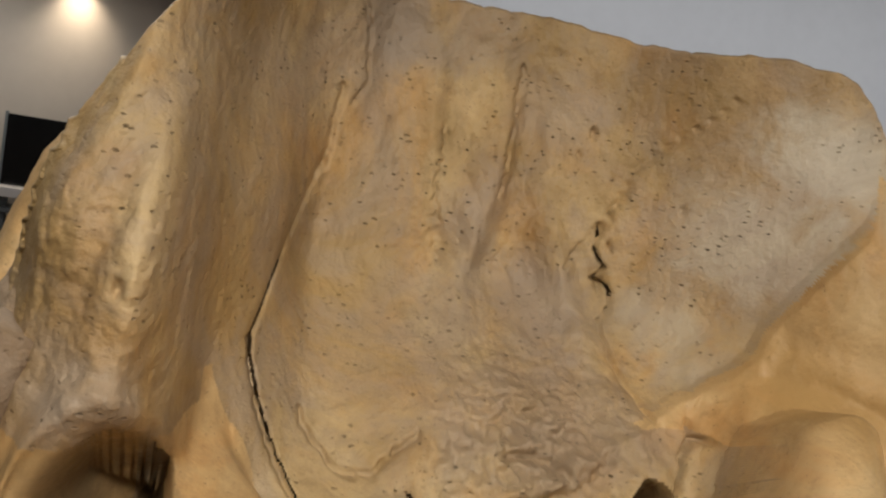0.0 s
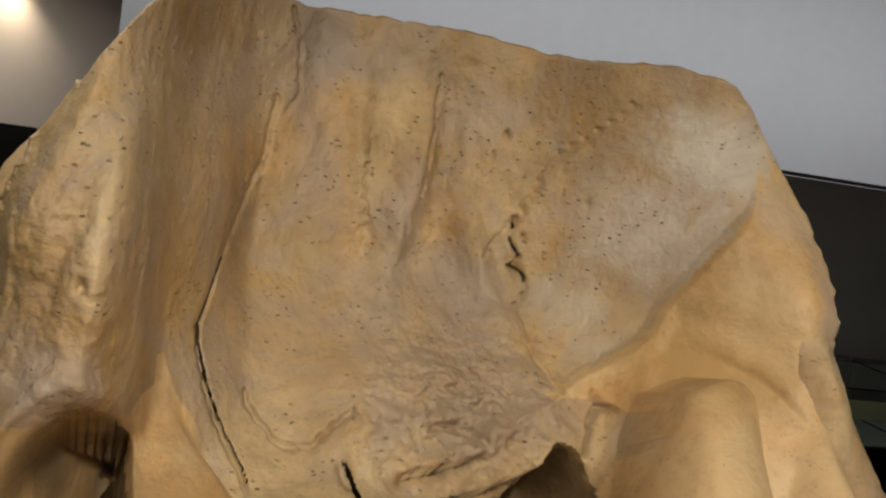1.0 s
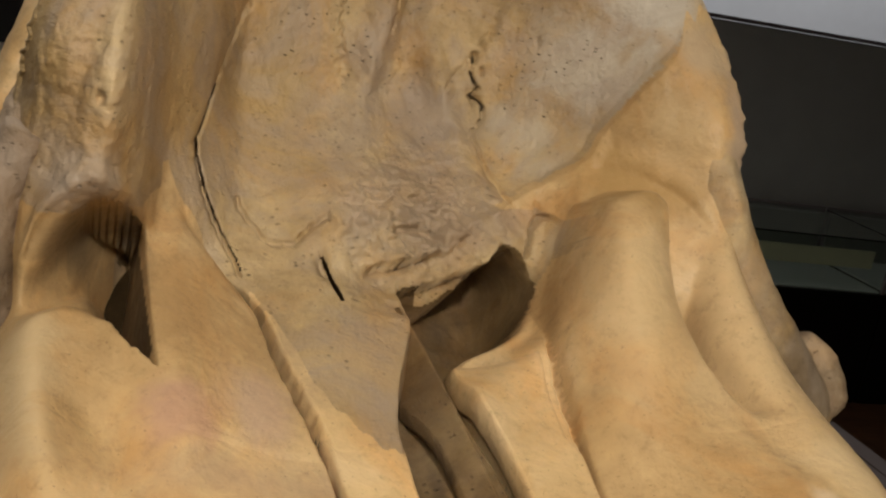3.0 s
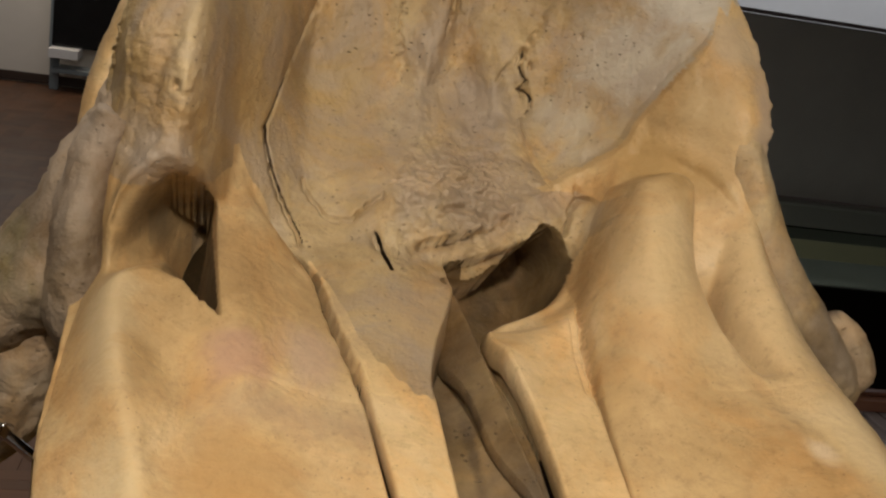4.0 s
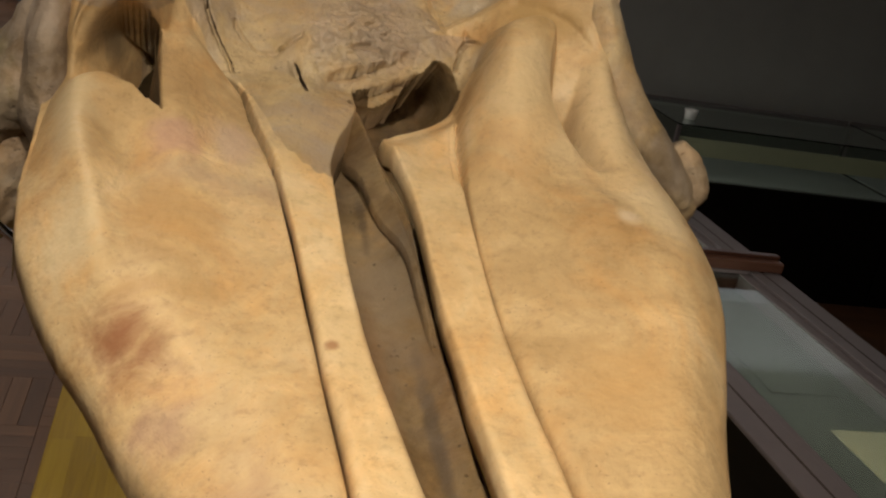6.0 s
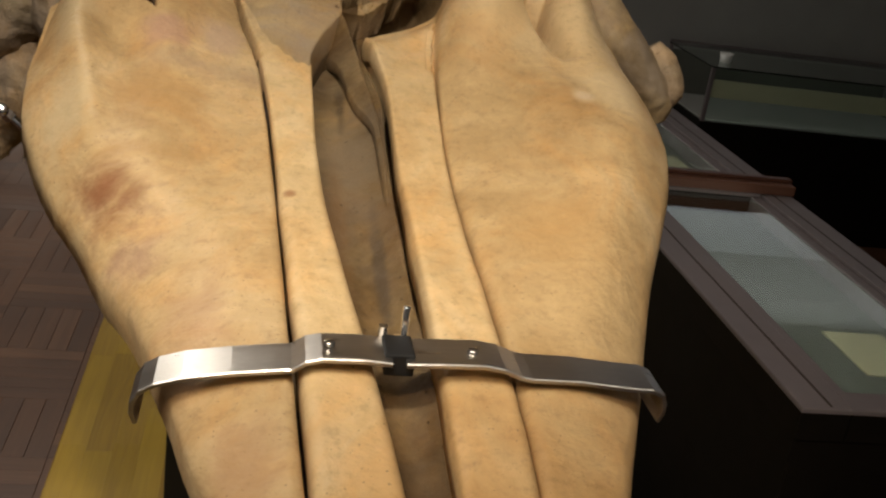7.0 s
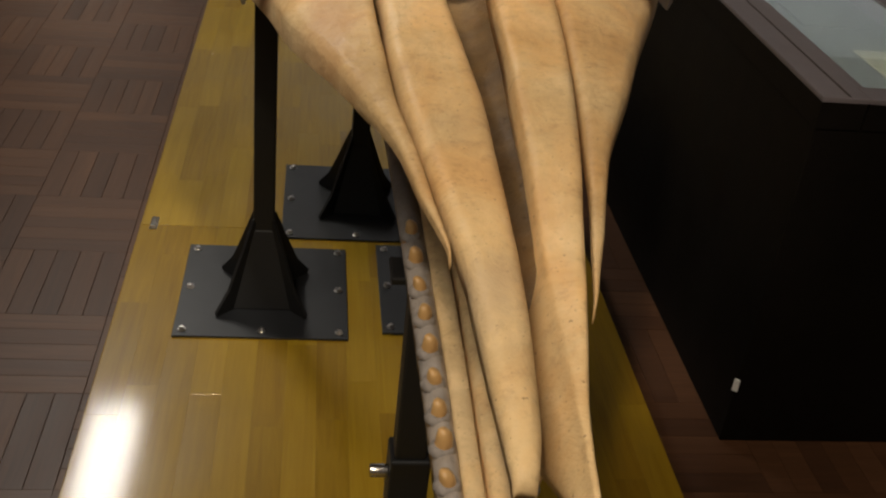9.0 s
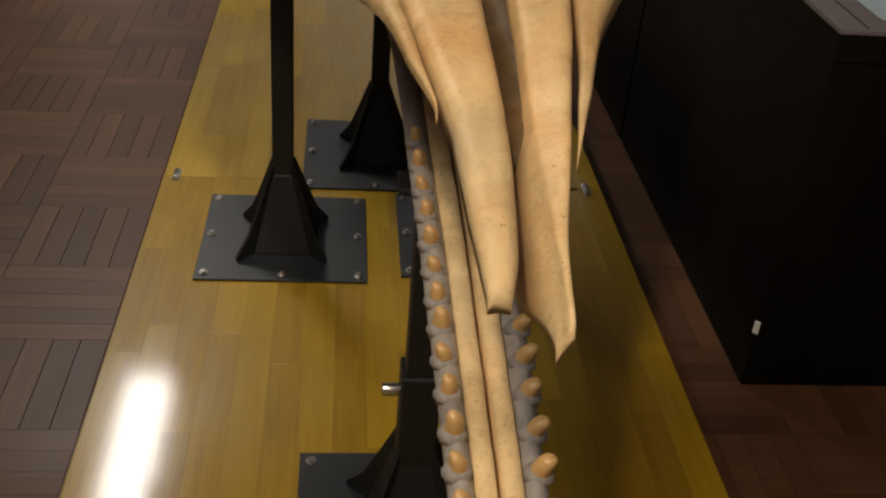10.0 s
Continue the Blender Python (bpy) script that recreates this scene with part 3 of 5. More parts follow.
def right_ribbon(x, y):
    w = np.clip((x - inner_right(y)) / np.maximum(0.02, suture_right(y) - inner_right(y)), 0, 1)
    bowl = soft(0.0, 0.105, y - nostril_rim(x)) + 0.22 * soft(-0.09, 0.0, y - nostril_rim(x))
    return roof_z(y) + 0.004 - 0.125 * bowl + 0.030 * w * soft(0.70, 0.82, y) + 0.016 * (1 - w) ** 3 * np.clip((y - 0.55) / 0.2, 0, 1) - 0.018 * (1 - w) * np.clip((-y - 0.45) / 0.3, 0, 1) - 1.9 * np.clip(inner_right(y) + 0.003 - x, 0, 0.04)


outer_l = curve((-1.04, 0.336), (-1.0, 0.331), (-0.93, 0.328), (-0.80, 0.3235))
outer_left = lambda y: np.where(y < -0.80, outer_l(y), suture_left(y)) + 0.0022
slab("premaxilla", outer_left, inner_left, -1.008, 0.635, left_ribbon, 0.060, 0.015, bone_premaxilla, 260, 30, seed=3.0, wobble=0.003, ends=0.012)
inner_face = curve((-1.06, 0.0), (-1.0, 0.006), (-0.90, 0.020), (-0.84, 0.022), (-0.76, 0.004), (-0.70, 0.0), (0.8, 0.0))
slab("premaxilla", lambda y: inner_right(y) - inner_face(y), lambda y: suture_right(y) - 0.0022 - 0.012 * soft(0.60, 0.64, y), -1.018, 0.80, right_ribbon, 0.065, 0.013, bone_premaxilla, 240, 30, seed=4.0, wobble=0.003, ends=0.015)


def trough(x, y):
    a, b = inner_left(y), inner_right(y)
    w = np.clip((x - a + 0.02) / (b - a + 0.03), 0, 1)
    deep = 0.052 - 0.012 * np.clip((-y - 0.1) / 0.5, 0, 1)
    up = np.clip((y - 0.0) / 0.45, 0, 1)
    bowl = deep * (1 - (2 * w - 1) ** 2 * 0.6)
    return roof_z(y) - (1 - up) * bowl - up * (0.050 * (1 - w) + 0.030 * np.sin(np.pi * w) + 0.004)


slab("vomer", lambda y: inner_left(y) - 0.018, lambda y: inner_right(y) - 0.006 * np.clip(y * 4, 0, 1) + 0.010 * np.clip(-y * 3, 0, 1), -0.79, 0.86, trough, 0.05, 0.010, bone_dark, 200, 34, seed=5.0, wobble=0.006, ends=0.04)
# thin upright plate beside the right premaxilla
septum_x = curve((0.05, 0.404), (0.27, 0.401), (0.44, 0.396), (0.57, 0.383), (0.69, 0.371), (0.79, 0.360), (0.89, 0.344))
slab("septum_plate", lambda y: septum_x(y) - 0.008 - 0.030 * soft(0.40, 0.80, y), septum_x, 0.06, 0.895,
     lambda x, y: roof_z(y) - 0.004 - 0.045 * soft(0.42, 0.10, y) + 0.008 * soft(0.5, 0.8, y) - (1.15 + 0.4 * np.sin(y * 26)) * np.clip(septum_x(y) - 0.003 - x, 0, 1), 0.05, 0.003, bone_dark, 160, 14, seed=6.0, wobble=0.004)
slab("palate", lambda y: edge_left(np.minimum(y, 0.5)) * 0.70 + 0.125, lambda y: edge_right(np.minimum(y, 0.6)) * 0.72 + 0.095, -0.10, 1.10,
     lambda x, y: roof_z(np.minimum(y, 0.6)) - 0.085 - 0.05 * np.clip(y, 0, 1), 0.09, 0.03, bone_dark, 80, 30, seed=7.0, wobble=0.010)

# ---- facial basin: one concave wall with curled rims ----
prof_low = curve((-0.15, 0.90), (-0.11, 0.79), (-0.06, 0.77), (0.00, 0.84), (0.03, 0.93), (0.08, 0.97), (0.16, 1.06), (0.27, 1.00), (0.36, 0.985), (0.43, 0.985),
                 (0.50, 0.975), (0.56, 0.98), (0.62, 0.92), (0.69, 0.84), (0.76, 0.82), (0.84, 0.88), (0.95, 1.00))
prof_mid = curve((-0.14, 0.95), (-0.11, 0.85), (-0.042, 0.786), (0.00, 0.87), (0.04, 0.98), (0.09, 1.10), (0.145, 1.215), (0.29, 1.240), (0.45, 1.22),
                 (0.52, 1.19), (0.58, 1.14), (0.65, 1.06), (0.71, 0.97), (0.77, 0.91), (0.82, 0.92), (0.92, 1.03))
prof_top = curve((-0.10, 1.00), (-0.05, 0.92), (0.00, 0.99), (0.05, 1.10), (0.14, 1.235), (0.30, 1.280), (0.48, 1.25), (0.585, 1.145), (0.66, 1.10),
                 (0.72, 1.07), (0.80, 1.08), (0.90, 1.18))


fold_x = curve((1.40, 0.43), (1.427, 0.488), (1.444, 0.529), (1.476, 0.588), (1.518, 0.630), (1.584, 0.658), (1.635, 0.682), (1.664, 0.702), (1.708, 0.730), (1.757, 0.748))
swell_lip = curve((0.54, 1.41), (0.567, 1.445), (0.592, 1.486), (0.634, 1.508), (0.68, 1.513), (0.72, 1.505), (0.76, 1.47))
arch = curve((-0.16, 1.33), (-0.115, 1.37), (-0.10, 1.415), (-0.075, 1.450), (-0.045, 1.468), (-0.01, 1.443), (0.010, 1.413), (0.028, 1.368), (0.06, 1.30))


def basin_y(x, z):
    a = np.clip((z - 1.36) / 0.20, 0, 1)
    a = a * a * (3 - 2 * a)
    b = np.clip((z - 1.56) / 0.24, 0, 1)
    b = b * b * (3 - 2 * b)
    y = prof_low(x) * (1 - a) + (prof_mid(x) * (1 - b) + prof_top(x) * b) * a
    # arch over the notch beside the wing, and the hollow under it
    under = arch(x) - z
    y += 0.17 * soft(0.0, 0.10, under) * soft(-0.135, 0.005, x) * soft(0.065, 0.0, x)
    y -= 0.016 * np.exp(-((under + 0.014) / 0.016) ** 2) * soft(-0.14, -0.09, x) * soft(0.05, 0.0, x)
    # low ridges and folds of the wall
    y -= 0.034 * hump(x, z, 0.335, 1.60, 0.024, 0.16, -12) + 0.030 * hump(x, z, 0.44, 1.56, 0.022, 0.13, 22)
    y += 0.026 * hump(x, z, 0.395, 1.70, 0.026, 0.14, 6) + 0.016 * hump(x, z, 0.20, 1.80, 0.020, 0.06) - 0.014 * hump(x, z, 0.265, 1.74, 0.02, 0.12, 8) - 0.030 * hump(x, z, 0.41, 1.40, 0.11, 0.055)
    y -= 0.022 * hump(x, z, -0.02, 1.62, 0.020, 0.13) - 0.020 * hump(x, z, 0.035, 1.62, 0.025, 0.20)
    # plate edge bounding the pale hollow
    d = x - fold_x(z)
    y -= 0.024 * soft(-0.003, 0.005, d) * np.exp(-np.clip(d, 0, 1) / 0.08) * soft(1.41, 1.44, z) * soft(1.74, 1.66, z)
    # ledges above the nostril
    e = z - 1.337 - 0.47 * (x - 0.351)
    y += 0.040 * np.exp(-(e / 0.008) ** 2) * np.exp(-((x - 0.345) / 0.050) ** 2)
    y -= 0.030 * np.exp(-((e + 0.024) / 0.013) ** 2) * np.exp(-((x - 0.40) / 0.085) ** 2) + 0.020 * np.exp(-((e - 0.024) / 0.011) ** 2) * np.exp(-((x - 0.38) / 0.08) ** 2)
    y += 0.060 * np.exp(-((z - 1.391 + 0.06 * (x - 0.385)) / 0.0048) ** 2) * np.exp(-((x - 0.383) / 0.024) ** 2)
    # lip over the right swelling
    lip = z - swell_lip(x)
    y += (0.006 * np.exp(-((lip + 0.006) / 0.008) ** 2) - 0.006 * np.exp(-((lip - 0.016) / 0.014) ** 2)) * soft(0.55, 0.60, x) * soft(0.775, 0.74, x)
    # cheek-side folds of the left wing
    y -= 0.018 * hump(x, z, -0.085, 1.66, 0.015, 0.10, -20) - 0.014 * hump(x, z, -0.06, 1.60, 0.012, 0.12, -14)
    return y


crest = curve((0.0, 1.725), (0.035, 1.772), (0.07, 1.812), (0.11, 1.838), (0.20, 1.853), (0.33, 1.858), (0.46, 1.862), (0.56, 1.862), (0.66, 1.852), (0.75, 1.846),
              (0.84, 1.852), (0.90, 1.850), (0.95, 1.822), (1.0, 1.770))
CRACK_L = [(0.150, 1.735), (0.142, 1.66), (0.118, 1.60), (0.095, 1.54), (0.072, 1.478), (0.074, 1.455), (0.088, 1.413), (0.101, 1.386), (0.116, 1.358), (0.139, 1.326)]
CRACK_R = [(0.600, 1.80), (0.565, 1.755), (0.520, 1.70), (0.492, 1.62), (0.488, 1.59), (0.502, 1.575), (0.492, 1.558), (0.512, 1.545), (0.508, 1.525), (0.492, 1.51), (0.50, 1.47), (0.52, 1.44)]
CRACK_M = [(0.512, 1.661), (0.479, 1.606), (0.449, 1.567)]
CRACK_B = [(0.135, 1.398), (0.144, 1.380), (0.169, 1.360), (0.194, 1.352), (0.213, 1.357), (0.234, 1.380), (0.256, 1.396)]
HOLE = [(0.249, 1.342), (0.258, 1.330), (0.268, 1.314)]
CRACK_H = [(0.543, 1.378), (0.552, 1.408), (0.566, 1.424), (0.582, 1.430)]
CRACK_T = [(0.155, 1.85), (0.175, 1.80), (0.180, 1.745), (0.165, 1.72)]
CRACK_C = [(0.375, 1.80), (0.370, 1.72), (0.360, 1.64)]
CRACK_U = [(0.285, 1.71), (0.282, 1.62), (0.30, 1.55)]


CY, CZ = 0.56, 1.60     # middle from which the face of the cranium is swept


def face_floor(x, y):
    """Height of the roof plates behind the snout, with the nostril sunk between them."""
    l = left_roof(x, y) - 0.085 * np.clip(1 - (x - edge_left(y)) / 0.14, 0, 1) ** 2.2
    r = right_roof(x, y) - 0.065 * np.clip(1 - (edge_right(y) - x) / 0.11, 0, 1) ** 2.2
    deep = roof_z(y) - 0.16
    sl, il = suture_left(y), inner_left(y)
    sr, ir = suture_right(y), inner_right(y)
    w = soft(0.765, 0.88, y)
    fade = 0.003 + 0.05 * soft(0.86, 0.94, y)
    z = l + (left_ribbon(x, y) - l) * soft(sl - fade, sl + fade, x)
    z = z + (deep - z) * soft(il - 0.003, il + 0.012, x)
    z = z + (right_ribbon(x, y) - z) * soft(ir + 0.003, ir + 0.009, x)
    z = z + (r - z) * soft(sr - 0.003 - 0.045 * w, sr + 0.003 + 0.030 * w, x)
    return z


foot_x = curve((0.318, 1.20), (0.335, 1.268), (0.36, 1.282), (0.384, 1.280), (0.41, 1.286), (0.44, 1.308), (0.465, 1.346), (0.485, 1.378), (0.506, 1.400), (0.53, 1.390), (0.56, 1.335), (0.60, 1.20))


def face_wall(x, z):
    return basin_y(x, z) + 0.16 * soft(0.0, 0.020 + 0.13 * soft(0.475, 0.54, x), foot_x(x) - z)


def face_gap(x, y, z):
    k = 0.014 + 0.022 * soft(0.32, 0.26, x) * soft(0.06, 0.12, x)
    a, b = z - face_floor(x, y), face_wall(x, z) - y
    m = np.minimum(a, b)
    return m - k * np.log(np.exp(-np.minimum((a - m) / k, 40)) + np.exp(-np.minimum((b - m) / k, 40)))


side_l = curve((0, -0.146), (0.42, -0.148), (0.58, -0.140), (0.72, -0.130), (0.85, -0.116), (0.94, -0.096), (1.0, -0.072))
side_r = curve((0, 0.872), (0.30, 0.868), (0.45, 0.835), (0.58, 0.806), (0.75, 0.806), (0.86, 0.804), (0.94, 0.794), (1.0, 0.768))


polish_end = curve((0.15, 0.90), (0.181, 0.814), (0.21, 0.701), (0.233, 0.655), (0.282, 0.60), (0.35, 0.60))
ragged_side = curve((1.28, 0.245), (1.337, 0.257), (1.395, 0.263), (1.459, 0.296), (1.49, 0.346), (1.53, 0.42))


def cranium_mesh():
    na, nv, rim = 680, 420, 8
    a = np.concatenate([np.linspace(-1, 0, rim, endpoint=False), np.linspace(0, 1, na), np.linspace(1, 2, rim + 1)[1:]])
    v = np.concatenate([np.linspace(0, 1, nv), np.linspace(1, 2, rim + 1)[1:]])
    V, A = np.meshgrid(v, a, indexing="ij")
    vc, ac = np.clip(V, 0, 1), np.clip(A, 0, 1)
    X = side_l(vc) + (side_r(vc) - side_l(vc)) * ac
    worn = fbm(np.stack([X * 0, X * 0, vc * 24], -1), 1.0, 4, 31.0)
    X = X + 0.006 * worn * (np.exp(-(1 - ac) / 0.012) - np.exp(-ac / 0.012)) * soft(0.5, 0.6, vc)
    top_z = crest(ac) + 0.0035 * fbm(np.stack([X * 0, ac * 30, X * 0], -1), 1.0, 3, 37.0)
    top = np.arctan2(top_z - CZ, basin_y(X, top_z) - CY)
    start = radians(-90)
    bend0 = radians(-22)
    G = np.where(vc < 0.45, start + (bend0 - start) * vc / 0.45, bend0 + (top - bend0) * (vc - 0.45) / 0.55)
    DY, DZ = np.cos(G), np.sin(G)
    x, dy, dz = X.ravel(), DY.ravel(), DZ.ravel()
    lo, hi = np.full(x.size, 0.10), np.full(x.size, 1.05)
    live = np.arange(x.size)
    for t in np.linspace(0.10, 1.05, 54)[1:]:
        inside = face_gap(x[live], CY + dy[live] * t, CZ + dz[live] * t) < 0
        hi[live[inside]] = t
        live = live[~inside]
        lo[live] = t
    for _ in range(8):
        m = (lo + hi) / 2
        f = face_gap(x, CY + dy * m, CZ + dz * m)
        lo, hi = np.where(f > 0, m, lo), np.where(f > 0, hi, m)
    R = ((lo + hi) / 2).reshape(G.shape)
    Y, Z = CY + DY * R, CZ + DZ * R
    P = np.stack([X, Y, Z], -1)
    wallish = soft(0.86, 1.0, Y)
    wing = soft(0.06, 0.02, X) * soft(1.44, 1.50, Z)
    rough = 1.15 * np.exp(-((X - 0.385) / 0.12) ** 2 - ((Z - 1.40) / 0.075) ** 2) * soft(-0.006, 0.006, X - ragged_side(Z)) + 0.40 * np.exp(-((X + 0.07) / 0.09) ** 2 - ((Z - 1.47) / 0.045) ** 2)
    rough = rough * soft(-0.02, 0.015, Z - foot_x(X)) * soft(0.80, 0.88, Y) + 0.4 * rough * (1 - soft(0.80, 0.88, Y)) * soft(0.7, 0.75, Y)
    skew = P @ np.array([[0.9, 0, 0.42], [0, 1, 0], [-0.84, 0, 1.8]])
    D = 0.006 * fbm(P, 4.5, 3, 2.0) * wallish + 0.0016 * fbm(P, 36.0, 4, 5.0) * (0.5 + 0.5 * wallish)
    D += 0.8 * rough * (0.015 * (1 - 2 * np.abs(fbm(skew, 11.0, 3, 8.0))) + 0.012 * fbm(skew, 30.0, 4, 18.0) + 0.007 * fbm(P, 70.0, 3, 9.0) - 0.006)
    D += wing * (0.008 * fbm(P * np.array([1, 1, 0.6]), 13.0, 4, 14.0) + 0.0025 * fbm(P, 60.0, 3, 15.0))
    folds = np.exp(-((X - 0.38) / 0.13) ** 2 - ((Z - 1.58) / 0.16) ** 2) + 0.6 * np.exp(-((X - 0.25) / 0.15) ** 2 - ((Z - 1.80) / 0.05) ** 2)
    tilt = P @ np.array([[1.0, 0, 0.5], [0, 0.4, 0], [0.5, 0, -0.35]])
    D += folds * wallish * (0.008 * (1 - 2 * np.abs(fbm(tilt, 11.0, 3, 21.0))) + 0.003 * fbm(tilt, 34.0, 3, 22.0))
    D += 0.0028 * wallish * np.clip(fbm(P * np.array([1, 1, 0.7]), 24.0, 4, 4.0), -1, 1)
    for line, width, deep, jit in ((CRACK_L[:5], 0.0045, 0.008, 0.0010), (CRACK_L[4:], 0.0024, 0.020, 0.0008), (CRACK_R[3:], 0.0030, 0.012, 0.0016), (CRACK_R[:4], 0.0050, 0.006, 0.003), (CRACK_M, 0.0034, 0.006, 0.002), (CRACK_B, 0.0028, 0.014, 0.0016),
                                   (HOLE, 0.010, 0.025, 0.001), (CRACK_H, 0.0036, 0.020, 0.0012), (CRACK_T, 0.0026, 0.009, 0.0012), (CRACK_C, 0.0034, 0.006, 0.002), (CRACK_U, 0.004, 0.006, 0.003)):
        D += deep * groove(X, Z, line, width, jit) * soft(0.92, 0.95, Y)
    for x0, z0, r in ((0.140, 1.645, 0.006), (0.470, 1.735, 0.006), (0.568, 1.662, 0.005), (-0.045, 1.560, 0.008), (0.455, 1.705, 0.005), (0.50, 1.553, 0.009), (0.503, 1.60, 0.006), (0.565, 1.435, 0.008)):
        D += r * 1.8 * hump(X, Z, x0, z0, r * 0.6, r)
    wob = 0.0010 * np.sin(Y * 130) + 0.0007 * np.sin(Y * 310)
    D += 0.038 * np.exp(-((X + wob - suture_left(Y)) / 0.0034) ** 2) * soft(0.935, 0.90, Y)
    D += 0.022 * np.exp(-((X + wob - suture_right(Y)) / 0.0034) ** 2) * soft(0.84, 0.78, Y)
    Y, Z = Y + DY * D, Z + DZ * D
    Z = Z - 0.012 * soft(0.605, 0.565, Y) * soft(1.45, 1.40, Z)
    ea, ev = np.where(A < 0, -A, np.where(A > 1, A - 1, 0)), np.clip(V - 1, 0, 1)
    sign = np.where(A < 0, -1.0, 1.0)
    rag = 1 + 0.5 * fbm(np.stack([X, Y * 0, Z], -1), 28.0, 3, 11.0)
    bend = lambda e: np.sin(np.pi / 2 * np.clip(e * 2, 0, 1))
    up = soft(1.38, 1.46, Z)
    back = lambda e: 0.022 * (1 - np.cos(np.pi / 2 * np.clip(e * 2, 0, 1))) + np.clip(e * 2 - 1, 0, 1) * 0.22
    X = X + sign * 0.006 * bend(ea) * rag + np.where(ea > 0, sign * -0.10 * np.clip(ea * 2 - 1, 0, 1) * up, 0)
    Z = Z + 0.005 * bend(ev) * (0.5 + 0.5 * rag) - 0.10 * np.clip(ev * 2 - 1, 0, 1) - (1 - up) * back(ea) * 0.5
    Y = Y + back(ea) * up + back(ev)
    P = np.stack([X, Y, Z], -1)
    me = grid_mesh("cranium", P)
    # plates keep their own bone up to where they run into the wall
    kind = np.zeros(X.shape, int)
    floorish = (Y < 0.97) & (Z < 1.46) & ~((X < 0.03) & (Z > 1.43))
    kind[floorish & (X < suture_left(Y))] = 1
    kind[floorish & (X >= suture_left(Y)) & (X < inner_left(Y)) & (Y < polish_end(X) + 0.004 * np.sin(X * 300))] = 2
    rim = nostril_rim(X)
    kind[(X > fold_x(Z) + 0.001) & (X > 0.47) & (Z > 1.43) & (Z < 1.745 + 0.01 * np.sin(X * 140) + 0.006 * np.sin(X * 330))] = 1
    kind[(X >= inner_right(Y) + 0.006) & (X < suture_right(Y)) & (Y < rim + 0.025) & (Z < 1.40)] = 2
    kind[(X >= suture_right(Y)) & (Y < 0.95) & (Z < swell_lip(X) + 0.01)] = 1
    # Slit, nostril and notch faces take dark bone: shade put into colour.
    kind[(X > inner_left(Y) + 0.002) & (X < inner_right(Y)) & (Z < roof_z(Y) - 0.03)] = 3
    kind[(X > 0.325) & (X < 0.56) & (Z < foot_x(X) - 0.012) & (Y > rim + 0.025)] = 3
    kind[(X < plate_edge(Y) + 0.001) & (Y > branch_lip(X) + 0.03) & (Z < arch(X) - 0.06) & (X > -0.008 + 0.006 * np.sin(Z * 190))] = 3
    # open cracks and the small hole are real gaps
    open_gap = groove(X, Z, CRACK_L[3:], 0.0016, 0.0006) * soft(0.91, 0.94, Y) > 0.45
    open_gap |= groove(X, Z, CRACK_R[3:10], 0.0016, 0.0014) * soft(0.97, 1.02, Y) > 0.5
    open_gap |= (np.abs(X + wob - suture_left(Y)) < 0.0027) & (Y < 0.925) & (Y > 0.6) & (Z < 1.46)
    open_gap |= (groove(X, Z, HOLE, 0.0048, 0.0016) > 0.5) & (Y > 0.88) & (Y < 1.04)
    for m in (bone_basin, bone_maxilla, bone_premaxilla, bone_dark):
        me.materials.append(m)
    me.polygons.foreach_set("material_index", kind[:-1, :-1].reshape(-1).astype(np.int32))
    bm = bmesh.new()
    bm.from_mesh(me)
    bm.faces.ensure_lookup_table()
    cut = np.nonzero(open_gap[:-1, :-1].reshape(-1))[0].tolist()
    bmesh.ops.delete(bm, geom=[bm.faces[i] for i in cut], context="FACES")
    bm.to_mesh(me)
    bm.free()
    return me


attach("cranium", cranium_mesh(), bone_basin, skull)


def lump(name, rings, material, seed, rough=0.012, fine=0.003, seg=72, parent=None, sub=16, ref=(0, 1, 0)):
    """A solid run of rings, each (x, y, z, width, height, turn), smoothed along its length, with a worn surface."""
    R = np.array(rings, float)
    t = np.arange(len(R))
    tt = np.linspace(0, len(R) - 1, (len(R) - 1) * sub + 1)
    C = [curve(*zip(t, R[:, k])) for k in range(6)]
    q = np.stack([c(tt) for c in C], -1)
    d = np.gradient(q[:, :3], axis=0)
    d /= np.linalg.norm(d, axis=1)[:, None]
    out = []
    for row, w in zip(q, d):
        n = Vector(w.tolist())
        side = n.cross(Vector(ref)).normalized()
        other = n.cross(side)
        turn = radians(row[5])
        ring = []
        for k in range(seg):
            g = 2 * math.pi * k / seg
            cx, cy = math.cos(g) * row[3], math.sin(g) * row[4]
            ring.append(Vector(row[:3].tolist()) + side * (cx * math.cos(turn) - cy * math.sin(turn)) + other * (cx * math.sin(turn) + cy * math.cos(turn)))
        out.append([tuple(p) for p in ring])
    P = np.array(out)
    mid = q[:, None, :3]
    N = P - mid
    N /= np.maximum(1e-6, np.linalg.norm(N, axis=2))[..., None]
    ridge = 1 - 2 * np.abs(fbm(P, 3.5, 2, seed + 9))
    P = P + N * (rough * 0.7 * fbm(P * np.array([1.3, 1.0, 0.6]), 9.0, 3, seed) + rough * 0.5 * ridge + fine * 0.8 * fbm(P, 45.0, 3, seed + 5))[..., None]
    return attach(name, grid_mesh(name, P, closed=True), material, parent if parent is not None else skull)


